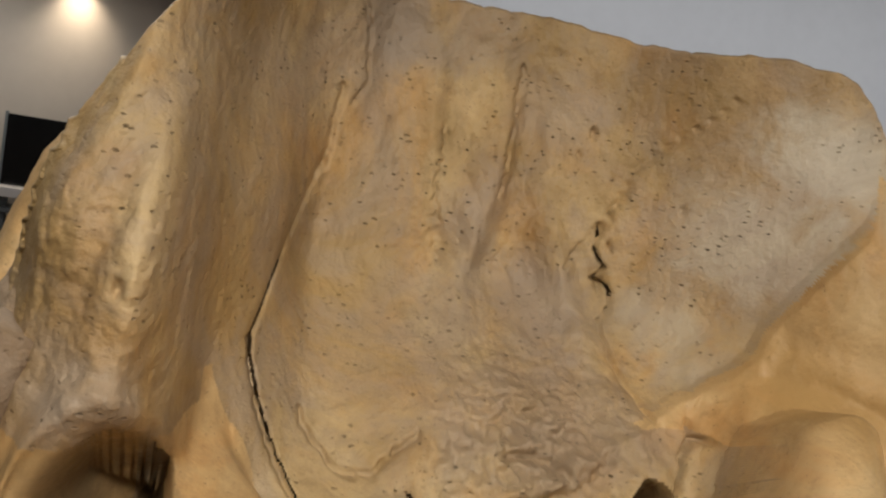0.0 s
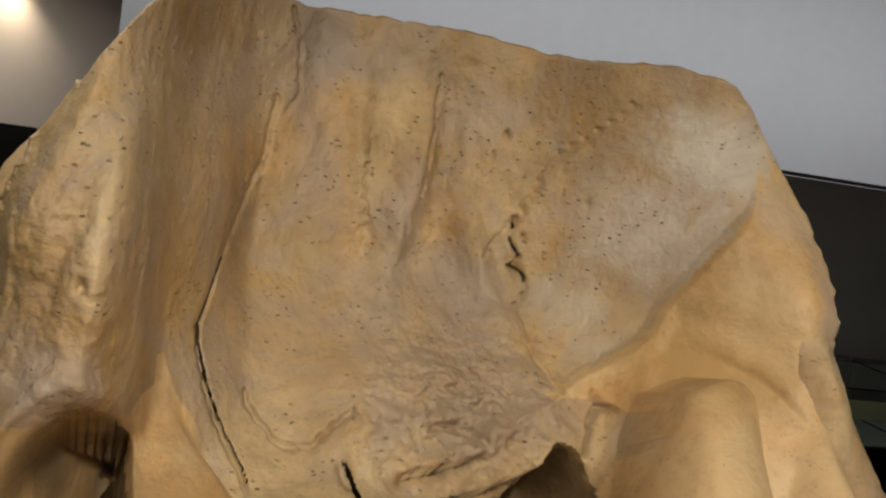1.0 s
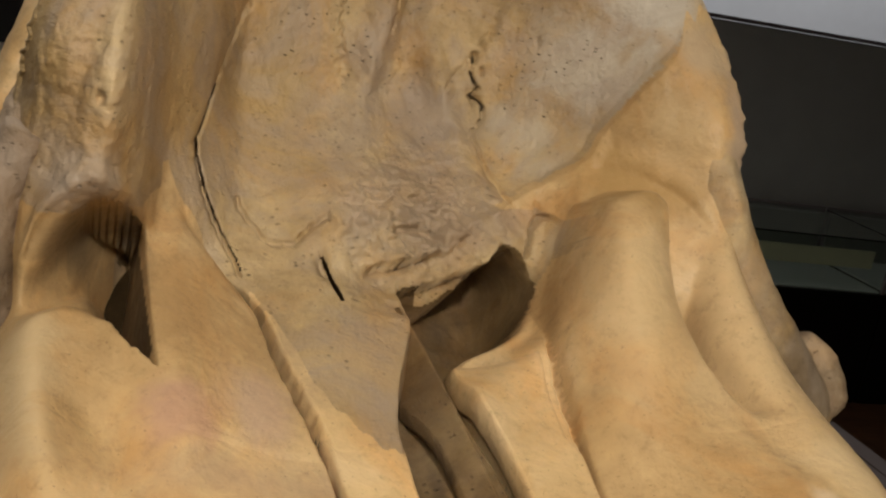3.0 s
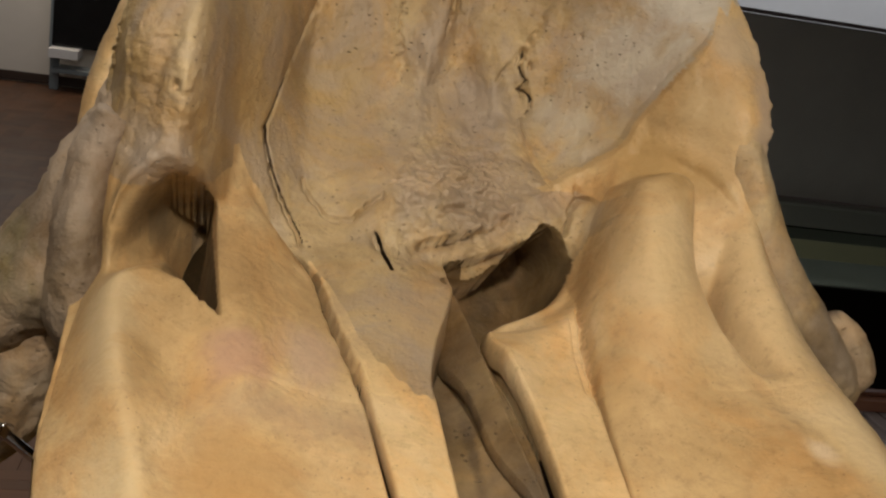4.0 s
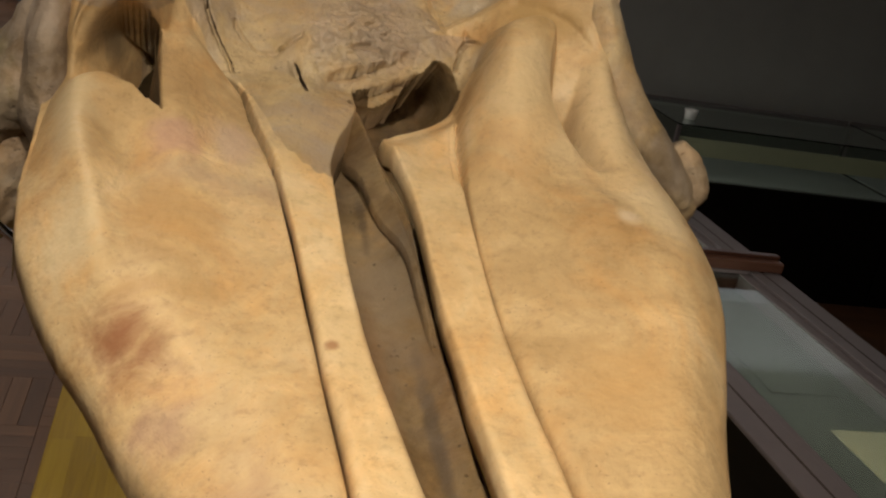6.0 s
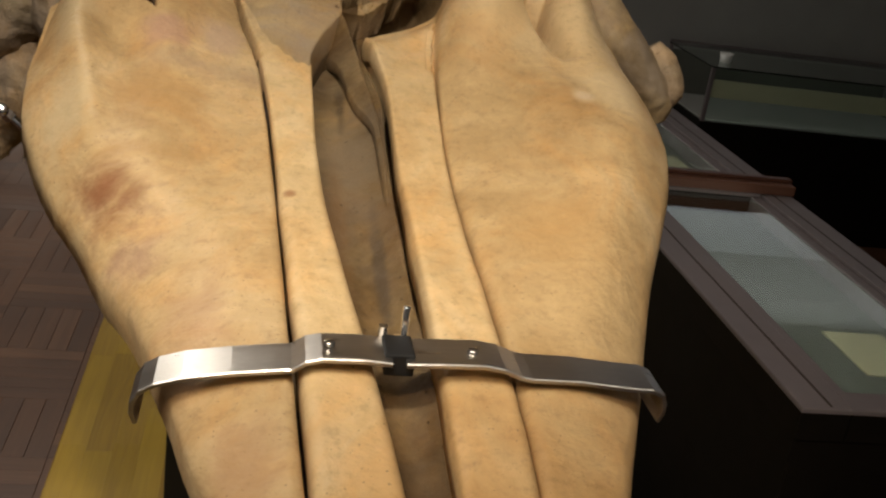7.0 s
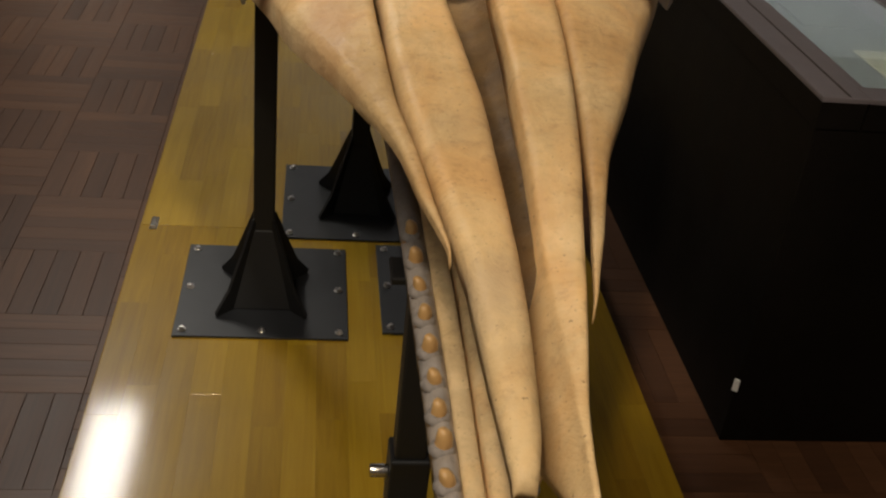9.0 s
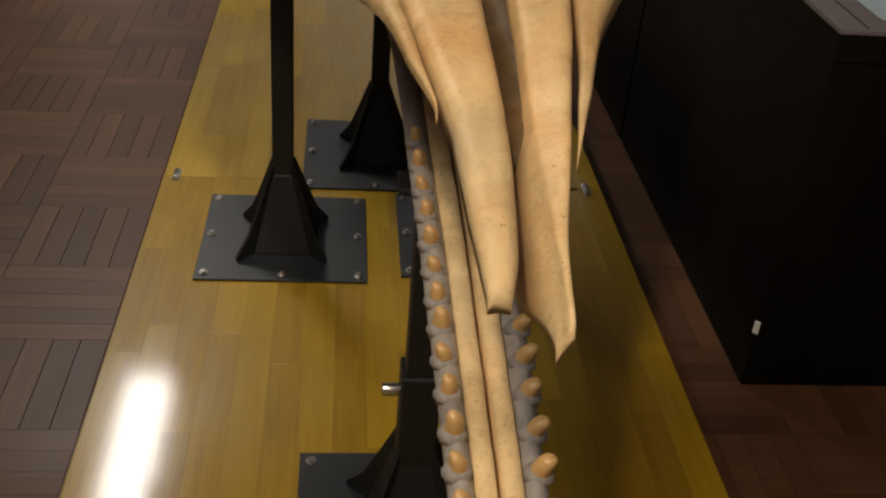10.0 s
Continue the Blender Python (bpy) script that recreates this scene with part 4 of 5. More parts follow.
# cheek processes beside the basin, with worn knobs
lump("cheek_process", [(-0.105, 0.98, 1.57, 0.02, 0.03, 0), (-0.115, 0.97, 1.48, 0.042, 0.08, 0), (-0.145, 0.96, 1.39, 0.060, 0.12, 0), (-0.190, 0.97, 1.29, 0.075, 0.15, 0),
                       (-0.250, 0.98, 1.21, 0.070, 0.13, 0), (-0.310, 0.99, 1.15, 0.052, 0.09, 0), (-0.35, 1.0, 1.11, 0.02, 0.04, 0)], bone_rough, 1.5, 0.014, 0.006)
lump("orbit_rim", [(-0.118, 0.88, 1.50, 0.03, 0.05, 0), (-0.140, 0.875, 1.43, 0.034, 0.07, 0), (-0.152, 0.875, 1.35, 0.042, 0.10, 0), (-0.150, 0.875, 1.26, 0.050, 0.10, 0), (-0.14, 0.88, 1.17, 0.03, 0.05, 0)], bone_rough, 3.5, 0.010, 0.004)
lump("cheek_knob", [(-0.26, 0.93, 1.27, 0.02, 0.03, 0), (-0.29, 0.93, 1.22, 0.045, 0.06, 0), (-0.325, 0.94, 1.165, 0.042, 0.06, 0), (-0.345, 0.95, 1.13, 0.015, 0.02, 0)], bone_rough, 4.5, 0.010, 0.004)
lump("cheek_spur", [(-0.20, 0.96, 1.24, 0.05, 0.06, 0), (-0.225, 0.95, 1.13, 0.055, 0.08, 0), (-0.25, 0.95, 1.03, 0.045, 0.06, 0), (-0.275, 0.95, 0.96, 0.016, 0.02, 0), (-0.285, 0.95, 0.93, 0.005, 0.005, 0)], bone_rough, 6.5, 0.012, 0.005)
lump("cheek_process", [(0.765, 1.04, 1.66, 0.02, 0.04, 0), (0.778, 1.00, 1.55, 0.04, 0.09, 0), (0.806, 0.96, 1.44, 0.050, 0.11, 0), (0.868, 0.93, 1.34, 0.052, 0.10, 0),
                       (0.945, 0.91, 1.26, 0.048, 0.08, 0), (1.00, 0.90, 1.20, 0.042, 0.06, 0), (1.015, 0.90, 1.155, 0.02, 0.03, 0)], bone_cheek, 2.5, 0.008, 0.003)
lump("cheek_knob", [(0.985, 0.92, 1.30, 0.012, 0.02, 0), (1.01, 0.91, 1.265, 0.03, 0.05, 0), (1.03, 0.90, 1.22, 0.032, 0.05, 0), (1.03, 0.90, 1.18, 0.012, 0.02, 0)], bone_rough, 5.5, 0.010, 0.004)
# Added near-black filler, so that gaps above it look deeply shaded.
lump("notch_shade_filler", [(0.01, 0.60, 1.08, 0.06, 0.02, 0), (0.01, 0.70, 1.09, 0.15, 0.04, 0), (0.01, 0.90, 1.10, 0.18, 0.06, 0), (0.02, 1.02, 1.17, 0.18, 0.12, 0), (0.03, 1.14, 1.20, 0.18, 0.13, 0), (0.05, 1.24, 1.20, 0.08, 0.05, 0)], cavity_shade, 13.5, 0.010, 0.003, ref=(0, 0, 1))
# temporal shell behind the left wing, brain case and knob on the crest
lump("temporal_crest", [(-0.175, 1.06, 1.42, 0.02, 0.04, 0), (-0.160, 1.08, 1.50, 0.025, 0.06, 0), (-0.135, 1.10, 1.585, 0.025, 0.06, 0), (-0.095, 1.12, 1.655, 0.022, 0.06, 0), (-0.03, 1.16, 1.72, 0.02, 0.05, 0)], bone_jaw, 7.5, 0.006, 0.002)
lump("brain_case", [(0.37, 1.33, 1.42, 0.10, 0.10, 0), (0.37, 1.40, 1.44, 0.36, 0.26, 0), (0.37, 1.48, 1.43, 0.44, 0.33, 0), (0.37, 1.60, 1.40, 0.34, 0.26, 0), (0.37, 1.68, 1.38, 0.12, 0.10, 0)], bone_rough, 8.5, 0.03, 0.004, ref=(0, 0, 1))
lump("crest_knob", [(0.128, 1.46, 1.78, 0.045, 0.05, 0), (0.128, 1.46, 1.85, 0.036, 0.04, 0), (0.122, 1.46, 1.883, 0.030, 0.028, 0), (0.108, 1.46, 1.897, 0.010, 0.010, 0)], bone_jaw, 9.5, 0.016, 0.008)


# ---- lower jaw ----
jaw = thing("lower_jaw", "long narrow whale lower jaw with two rows of blunt tan teeth", "jaw bone")
jaw_half = curve((-1.35, 0.026), (-1.15, 0.038), (-0.90, 0.044), (-0.60, 0.052), (-0.35, 0.057), (-0.1, 0.060), (0.3, 0.085), (0.8, 0.30))
jaw_mid = curve((-1.35, 0.376), (-0.90, 0.382), (-0.5, 0.386), (0.0, 0.38), (0.8, 0.37))
jaw_z = curve((-1.35, 0.745), (-0.9, 0.780), (-0.5, 0.800), (0.0, 0.830), (0.5, 0.90), (0.8, 0.98))


def jaw_strip(name, sign, near_off, far_off, drop, thick, material, seed, parent=None):
    n, m = 110, 10
    y = np.linspace(-1.35, 0.75, n)
    Y, S = np.meshgrid(y, np.linspace(0, 1, m), indexing="ij")
    fork = np.clip((Y + 0.45) / 1.2, 0, 1) ** 1.3
    a = near_off + fork * np.maximum(0, jaw_half(Y) - 0.060)
    w = (jaw_half(Y) - near_off - fork * np.maximum(0, jaw_half(Y) - 0.060)) * (far_off[1] - far_off[0])
    lo = a + (jaw_half(Y) - a) * far_off[0]
    X = jaw_mid(Y) + sign * (lo + np.abs(w) * S)
    Z = jaw_z(Y) - drop * np.abs(2 * S - 1) ** 2 - drop * 0.3
    P = np.stack([X, Y, Z], -1)
    P[..., 2] += 0.004 * fbm(P, 18.0, 3, seed)
    under = P[:, ::-1].copy()
    under[..., 2] -= thick
    under[..., 0] = jaw_mid(under[..., 1]) + (under[..., 0] - jaw_mid(under[..., 1])) * 0.70
    return attach(name, grid_mesh(name, np.concatenate([P, under], 1), closed=True), material, parent if parent is not None else jaw)


for sign in (-1, 1):
    jaw_strip("jaw_bone", sign, 0.0028, (0.0, 0.44), 0.004, 0.10, bone_jaw, 1.0 + sign)
    jaw_strip("gum", sign, 0.003, (0.42, 1.0), 0.012, 0.095, bone_gum, 5.0 + sign)


def tooth_mesh(seed, h):
    rings = []
    for k, (r, z) in enumerate(((0.0105, -0.012), (0.0105, 0.0), (0.0102, 0.35), (0.0094, 0.65), (0.0078, 0.86), (0.0050, 0.96), (0.0014, 1.0))):
        zz = z * h if k else z
        rings.append([((r * (1 + 0.10 * math.sin(2 * g + seed))) * math.cos(g) + 0.006 * (z > 0) * z * z, r * 1.12 * math.sin(g), zz) for g in (2 * math.pi * i / 16 for i in range(16))])
    return grid_mesh("tooth", np.array(rings), closed=True)


kinds = [tooth_mesh(k * 1.7, h) for k, h in enumerate((0.026, 0.030, 0.024))]
for sign, first in ((-1, -0.30), (1, -0.345)):
    y = first
    k = 0
    while y > -1.27:
        x = float(jaw_mid(y) + sign * (jaw_half(y) * 0.80))
        attach("tooth", kinds[k % 3], tooth_tan, jaw, m=pose(x, y, float(jaw_z(y)) - 0.008, random.uniform(-10, 10), sign * random.uniform(2, 13), 0 if sign > 0 else 180) @ Matrix.Scale(0.86, 4))
        # worn socket collar
        b = cyl(0.0155, 0.0115, 0.010, 14, bevel=0.003)
        part("socket", b, bone_gum, jaw, m=pose(x, y, float(jaw_z(y)) - 0.010), smooth=True)
        y -= (0.064, 0.060, 0.056, 0.058, 0.052, 0.048)[min(5, k)] + random.uniform(-0.004, 0.004)
        k += 1

# ---- steel strap across the snout ----
strap = thing("steel_strap", "flat brushed metal strap bent over the snout, screwed down", "strap")


def ribbon(name, line, width, thick, material, parent, y):
    """A flat bar bent along a line in x and z."""
    pts = [Vector((x, 0, z)) for x, z in line]
    rows = []
    for i, p in enumerate(pts):
        d = (pts[min(i + 1, len(pts) - 1)] - pts[max(i - 1, 0)]).normalized()
        n = Vector((-d.z, 0, d.x))
        a, b = p + n * thick / 2, p - n * thick / 2
        e = 0.0012
        rows.append([(a.x, y - width / 2 + e, a.z), (a.x, y + width / 2 - e, a.z), (a.x - n.x * e, y + width / 2, a.z - n.z * e), (b.x, y + width / 2, b.z), (b.x, y - width / 2, b.z), (a.x - n.x * e, y - width / 2, a.z - n.z * e)])
    me = grid_mesh(name, np.array(rows), closed=True)
    me.shade_flat()
    return attach(name, me, material, parent)


SY = -0.2070
left_line = [(0.119, 1.078), (0.115, 1.088), (0.115, 1.100), (0.122, 1.112), (0.135, 1.120), (0.160, 1.128), (0.205, 1.136), (0.245, 1.141), (0.262, 1.143), (0.275, 1.152), (0.290, 1.156), (0.33, 1.157), (0.358, 1.155)]
right_line = [(0.372, 1.155), (0.41, 1.157), (0.45, 1.158), (0.470, 1.155), (0.488, 1.148), (0.50, 1.146), (0.55, 1.146), (0.60, 1.142), (0.628, 1.141), (0.640, 1.136), (0.644, 1.126), (0.644, 1.116), (0.640, 1.106)]
ribbon("band", left_line, 0.056, 0.0045, strap_steel, strap, SY)
ribbon("band", right_line, 0.056, 0.0045, strap_steel, strap, SY)
for x in (0.297, 0.441):
    s = part("screw", cyl(0.0065, 0.0052, 0.004, 16, bevel=0.001), zinc, strap, m=pose(x, SY, 1.1595), smooth=False)
    part("slot", box(0.009, 0.0014, 0.0006), joint_dark, s, m=pose(0, 0, 0.0040))
clip = part("clip_block", box(0.030, 0.044, 0.024, 0.002), steel_black, strap, m=pose(0.366, SY + 0.004, 1.138))
part("clip_pin", cyl(0.0045, 0.004, 0.062, 12, bevel=0.001), chrome, strap, m=pose(0.374, SY + 0.03, 1.130), smooth=True)
part("clip_washer", cyl(0.014, 0.014, 0.004, 16, bevel=0.001), chrome, strap, m=pose(0.372, SY + 0.03, 1.150), smooth=True)
part("clip_screw", cyl(0.005, 0.005, 0.040, 10), zinc, strap, m=pose(0.352, SY + 0.028, 1.130))

# chrome tie rod at the left cheek
tie = thing("tie_rod", "short chrome hook rod clamped to the skull", "rod")
part("rod", cyl(0.008, 0.008, 0.14, 14, bevel=0.002), chrome, tie, m=pose(-0.150, 0.86, 0.965, 0, -48, 0), smooth=True)
part("hook", cyl(0.010, 0.010, 0.035, 14, bevel=0.002), chrome, tie, m=pose(-0.252, 0.86, 1.052, 60, 20, 0), smooth=True)
part("nut", cyl(0.014, 0.014, 0.016, 6, bevel=0.001), chrome, tie, m=pose(-0.235, 0.86, 1.042, 0, -48, 0))
part("bracket", box(0.05, 0.05, 0.22, 0.004), steel_black, tie, m=pose(-0.12, 0.86, 0.86, 0, 20, 0))

# ---- plinth ----
PX0, PX1, PY0, PY1 = -0.25, 1.004, -2.6, 3.30
plinth = thing("display_plinth", "low varnished yellow wood plinth made of strip boards", "plinth", (0, 0, 0))
part("plinth_core", box(PX1 - PX0 - 0.012, PY1 - PY0 - 0.012, 0.255), joint_dark, plinth, m=pose((PX0 + PX1) / 2, (PY0 + PY1) / 2, FLOOR))
for nm, sx, sy, x, y in (("side_board", 0.008, PY1 - PY0, PX0 + 0.002, (PY0 + PY1) / 2), ("side_board", 0.008, PY1 - PY0, PX1 - 0.002, (PY0 + PY1) / 2),
                         ("end_board", PX1 - PX0 - 0.02, 0.008, (PX0 + PX1) / 2, PY0 + 0.002), ("end_board", PX1 - PX0 - 0.02, 0.008, (PX0 + PX1) / 2, PY1 - 0.002)):
    part(nm, box(sx, sy, 0.262, 0.002), plinth_wood, plinth, m=pose(x, y, FLOOR))


def latch(x, y):
    t = thing("toggle_latch", "small chrome toggle latch joining two plinth sections", "latch", (x, y, 0.0), "plinth latches")
    b = part("latch_plate", box(0.020, 0.066, 0.003, 0.001), chrome, t, m=pose(0, 0, 0.0005))
    part("latch_lever", box(0.012, 0.036, 0.007, 0.002), chrome, t, m=pose(0, 0.004, 0.0035, 6))
    part("latch_hook", box(0.014, 0.010, 0.009, 0.002), zinc, t, m=pose(0, -0.024, 0.0035))
    for dy in (-0.030, 0.030):
        part("latch_rivet", cyl(0.003, 0.002, 0.002, 8), zinc, t, m=pose(0, dy, 0.0035))


latch(-0.210, 1.083)
latch(0.951, 1.069)

# ---- steel stands ----


def stand(name, label, cx, cy, px, py, top, lean=0.0, collar=None, half=0.207, depth=0.207):
    t = thing(name, label, "stand", (cx, cy, 0.0), "skull stands")
    part("base_plate", box(2 * half, 2 * depth, 0.006, 0.0012), plate_black, t, m=pose(0, 0, 0.0005))
    for ix in (-1, 0, 1):
        for iy in (-1, 0, 1):
            if ix == 0 and iy == 0:
                continue
            b = part("bolt", cyl(0.0105, 0.0105, 0.003, 16, bevel=0.0008), zinc, t, m=pose(ix * (half - 0.022), iy * (depth - 0.024), 0.0066))
            part("bolt_head", cyl(0.0075, 0.0068, 0.006, 6, bevel=0.0008), zinc, b, m=pose(0, 0, 0.003, 0, 0, random.uniform(0, 60)))
    post = part("post", box(0.050, 0.050, top, 0.004), steel_black, t, m=pose(px - cx, py - cy, 0.006))
    # four flared fins at the foot
    for k in range(4):
        bm = bmesh.new()
        prof = [(0.022, 0.0), (0.150, 0.0), (0.154, 0.010), (0.112, 0.060), (0.072, 0.145), (0.036, 0.225), (0.022, 0.225)]
        lo = [bm.verts.new((x, -0.004, z)) for x, z in prof]
        hi = [bm.verts.new((x, 0.004, z)) for x, z in prof]
        bm.faces.new(lo)
        bm.faces.new(hi[::-1])
        for i in range(len(prof)):
            j = (i + 1) % len(prof)
            bm.faces.new((lo[i], lo[j], hi[j], hi[i]))
        part("fin", bm, steel_black, t, m=pose(px - cx, py - cy, 0.006, 0, 0, 45 + 90 * k))
    # tapered shroud over the fins
    bm = bmesh.new()
    bmesh.ops.create_cone(bm, cap_ends=True, segments=4, radius1=0.105, radius2=0.038, depth=0.20)
    bmesh.ops.rotate(bm, verts=bm.verts, cent=(0, 0, 0), matrix=Matrix.Rotation(radians(45), 3, "Z"))
    bmesh.ops.bevel(bm, geom=bm.edges[:], offset=0.004, segments=2, affect="EDGES", profile=0.5)
    part("foot_shroud", bm, steel_black, t, m=pose(px - cx, py - cy, 0.106))
    if collar:
        part("sleeve", box(0.064, 0.064, collar, 0.004), steel_black, t, m=pose(px - cx, py - cy, 0.006))
        part("sleeve_bolt", cyl(0.011, 0.011, 0.03, 12, bevel=0.002), zinc, t, m=pose(px - cx - 0.032, py - cy - 0.01, collar - 0.03, 0, -90, 0), smooth=True)
    part("cradle", box(0.11, 0.06, 0.012, 0.003), steel_black, t, m=pose(px - cx, py - cy, top))
    return t


STAND = "black steel stand with a bolted square base plate"
stand("skull_stand", STAND, 0.107, 0.765, 0.104, 0.745, 1.155)
stand("skull_stand", STAND, 0.604, 0.795, 0.612, 0.775, 1.165)
stand("skull_stand", STAND, 0.345, 1.248, 0.350, 1.240, 1.06, depth=0.222)
stand("jaw_stand", "black steel stand with a clamp sleeve under the jaw", 0.385, -0.242, 0.378, -0.225, 0.695, collar=0.36)

# ---- table cases beside the plinth ----


def table_case(name, x0, x1, y0, y1, label, rail_y=None):
    t = thing(name, label, "display case", ((x0 + x1) / 2, (y0 + y1) / 2, FLOOR), "table cases")
    w, d, h = x1 - x0, y1 - y0, 0.70 - FLOOR
    part("cabinet_body", box(w - 0.012, d - 0.012, h - 0.075, 0.003), cabinet_black, t)
    part("inner_tray", box(w - 0.30, d - 0.24, 0.006), card_white, t, m=pose(0, 0, h - 0.070))
    for nm, sx, sy, dx, dy in (("top_frame", 0.110, d, -w / 2 + 0.055, 0), ("top_frame", 0.110, d, w / 2 - 0.055, 0), ("top_frame", w - 0.220, 0.075, 0, -d / 2 + 0.0375), ("top_frame", w - 0.220, 0.075, 0, d / 2 - 0.0375)):
        part("fascia", box(sx - 0.004, sy - 0.004, 0.062), cabinet_black, t, m=pose(dx, dy, h - 0.0745))
        f = part(nm, box(sx, sy, 0.012, 0.002), frame_grey, t, m=pose(dx, dy, h - 0.012))
        if sx < sy:
            part("groove_line", box(0.006, d - 0.02, 0.0012), joint_dark, f, m=pose(0.012 if dx < 0 else -0.012, 0, 0.0115))
    for nm, sx, sy, dx, dy in (("glazing_bead", 0.034, d - 0.150, -w / 2 + 0.127, 0), ("glazing_bead", 0.034, d - 0.150, w / 2 - 0.127, 0)):
        part(nm, box(sx, sy, 0.062, 0.003), frame_grey, t, m=pose(dx, dy, h - 0.072))
    g = part("glass_top", box(w - 0.29, d - 0.152, 0.006), glass, t, m=pose(0, 0, h - 0.020))
    g.visible_shadow = False
    if rail_y is not None:
        r = part("cross_rail", box(w + 0.01, 0.075, 0.034, 0.004), cabinet_wood, t, m=pose(0, rail_y - (y0 + y1) / 2, h + 0.001))
        part("rail_cap", box(w + 0.01, 0.03, 0.012, 0.003), cabinet_wood, t, m=pose(0, rail_y - (y0 + y1) / 2 + 0.012, h + 0.036))
    part("specimen_card", box(0.20, 0.34, 0.003), card_white, t, m=pose(0.02, 0.10, h - 0.063))
    part("specimen_card", box(0.16, 0.22, 0.003), card_cream, t, m=pose(0.06, -0.36, h - 0.063))
    part("kick_board", box(w - 0.06, d - 0.06, 0.02), joint_dark, t)
    return t


table_case("table_case", 1.300, 1.955, 0.530, 2.000, "dark table case with grey frame and glass top", 1.96)
table_case("table_case", 1.300, 1.955, 2.006, 3.50, "dark table case with grey frame and glass top")
tag = thing("white_tag", "small white tag fixed at the foot of the dark cabinet", "tag", (1.297, 0.525, -0.10))
part("tag_plate", box(0.015, 0.005, 0.036, 0.001), cup_white, tag, m=pose(0, -0.004, 0, 0, 0, -40))

# tall glazed cases against the grey partition


def wall_case(x0, x1, y0, y1):
    t = thing("wall_case", "long black cabinet with a low glazed top and cream label strip", "display case", ((x0 + x1) / 2, (y0 + y1) / 2, FLOOR), "wall cases")
    w, d = x1 - x0, y1 - y0
    part("cabinet_body", box(w, d, 0.66, 0.004), cabinet_black, t)
    part("inner_back", box(w - 0.04, 0.01, 0.27), card_white, t, m=pose(0, d / 2 - 0.03, 0.662))
    part("label_strip", box(w - 0.12, 0.012, 0.10, 0.002), card_cream, t, m=pose(0, -d / 2 + 0.10, 0.78))
    part("inner_tray", box(w - 0.04, d - 0.06, 0.01), screen_grey, t, m=pose(0, 0, 0.661))
    for dx in (-w / 2 + 0.012, w / 2 - 0.012):
        part("corner_post", box(0.022, 0.022, 0.30, 0.002), frame_grey, t, m=pose(dx, -d / 2 + 0.012, 0.661))
        part("corner_post", box(0.022, 0.022, 0.30, 0.002), frame_grey, t, m=pose(dx, d / 2 - 0.012, 0.661))
    g = part("front_glass", box(w - 0.05, 0.006, 0.298), glass, t, m=pose(0, -d / 2 + 0.010, 0.662))
    g.visible_shadow = False
    g = part("top_glass", box(w - 0.004, d - 0.004, 0.008), glass, t, m=pose(0, 0, 0.962))
    g.visible_shadow = False
    part("top_edge", box(w, 0.020, 0.016, 0.002), frame_grey, t, m=pose(0, d / 2 - 0.012, 0.971))
    return t


wall_case(2.62, 4.10, 4.25, 4.95)
wall_case(4.12, 5.60, 4.25, 4.95)
cup = thing("white_cup", "small white plastic ring standing on a display case", "cup", (2.76, 4.42, FLOOR + 0.970))
bm = bmesh.new()
ring = []
for r, z in ((0.030, 0.0), (0.034, 0.03), (0.040, 0.052), (0.036, 0.052), (0.031, 0.03), (0.027, 0.006)):
    ring.append([(r * math.cos(2 * math.pi * k / 24), r * math.sin(2 * math.pi * k / 24), z) for k in range(24)])
bm.free()
attach("cup_body", grid_mesh("cup_body", np.array(ring), closed=True), cup_white, cup)

# ---- hall ----


def wall(name, sx, sy, sz, x, y, z, material, label, category="wall"):
    return tagged(part(name, box(sx, sy, sz), material, None, m=pose(x, y, z)), label, category, kind="structure")


X0, X1, Y0, Y1, TOP = -5.0, 9.0, -6.0, 11.5, 3.55
wall("floor", X1 - X0 + 0.4, Y1 - Y0 + 0.4, 0.10, (X0 + X1) / 2, (Y0 + Y1) / 2, FLOOR - 0.108, joint_dark, "dark sub-floor under worn wood-block parquet", "floor")
wall("wall_west", 0.2, Y1 - Y0, TOP - FLOOR, X0 - 0.1, (Y0 + Y1) / 2, FLOOR - 0.01, wall_white, "plain off-white painted hall wall")
wall("wall_east", 0.2, Y1 - Y0, TOP - FLOOR, X1 + 0.1, (Y0 + Y1) / 2, FLOOR - 0.01, wall_white, "plain off-white painted hall wall")
wall("wall_south", X1 - X0 + 0.4, 0.2, TOP - FLOOR, (X0 + X1) / 2, Y0 - 0.1, FLOOR - 0.01, wall_white, "plain off-white painted hall wall")
wall("wall_recess", X1 - X0 + 0.4, 0.2, TOP - FLOOR, (X0 + X1) / 2, Y1 + 0.1, FLOOR - 0.01, wall_beige, "warm grey wall of the recess, lit by a downlight")
wall("wall_north", X1 + 0.28, 0.2, TOP - FLOOR, (X1 - 0.28) / 2, 9.1, FLOOR - 0.01, wall_white, "pale grey painted hall wall")
wall("ceiling", X1 - X0 + 0.4, 9.2 - Y0, 0.1, (X0 + X1) / 2, (Y0 + 9.2) / 2, TOP, ceiling_paint, "plain pale painted ceiling", "ceiling")
wall("ceiling_recess", X1 - X0 + 0.4, 2.6, 0.1, (X0 + X1) / 2, 10.4, 2.45, ceiling_paint, "low beige ceiling of the recess", "ceiling")
wall("wall_bulkhead", 4.72 + 0.2, 0.1, TOP - 2.45, -2.64, 9.05, 2.45, ceiling_paint, "pale bulkhead above the recess")
wall("wall_partition", 7.2, 0.12, 1.70 - FLOOR, 5.2, 5.12, FLOOR - 0.01, screen_grey, "dark grey painted partition wall")
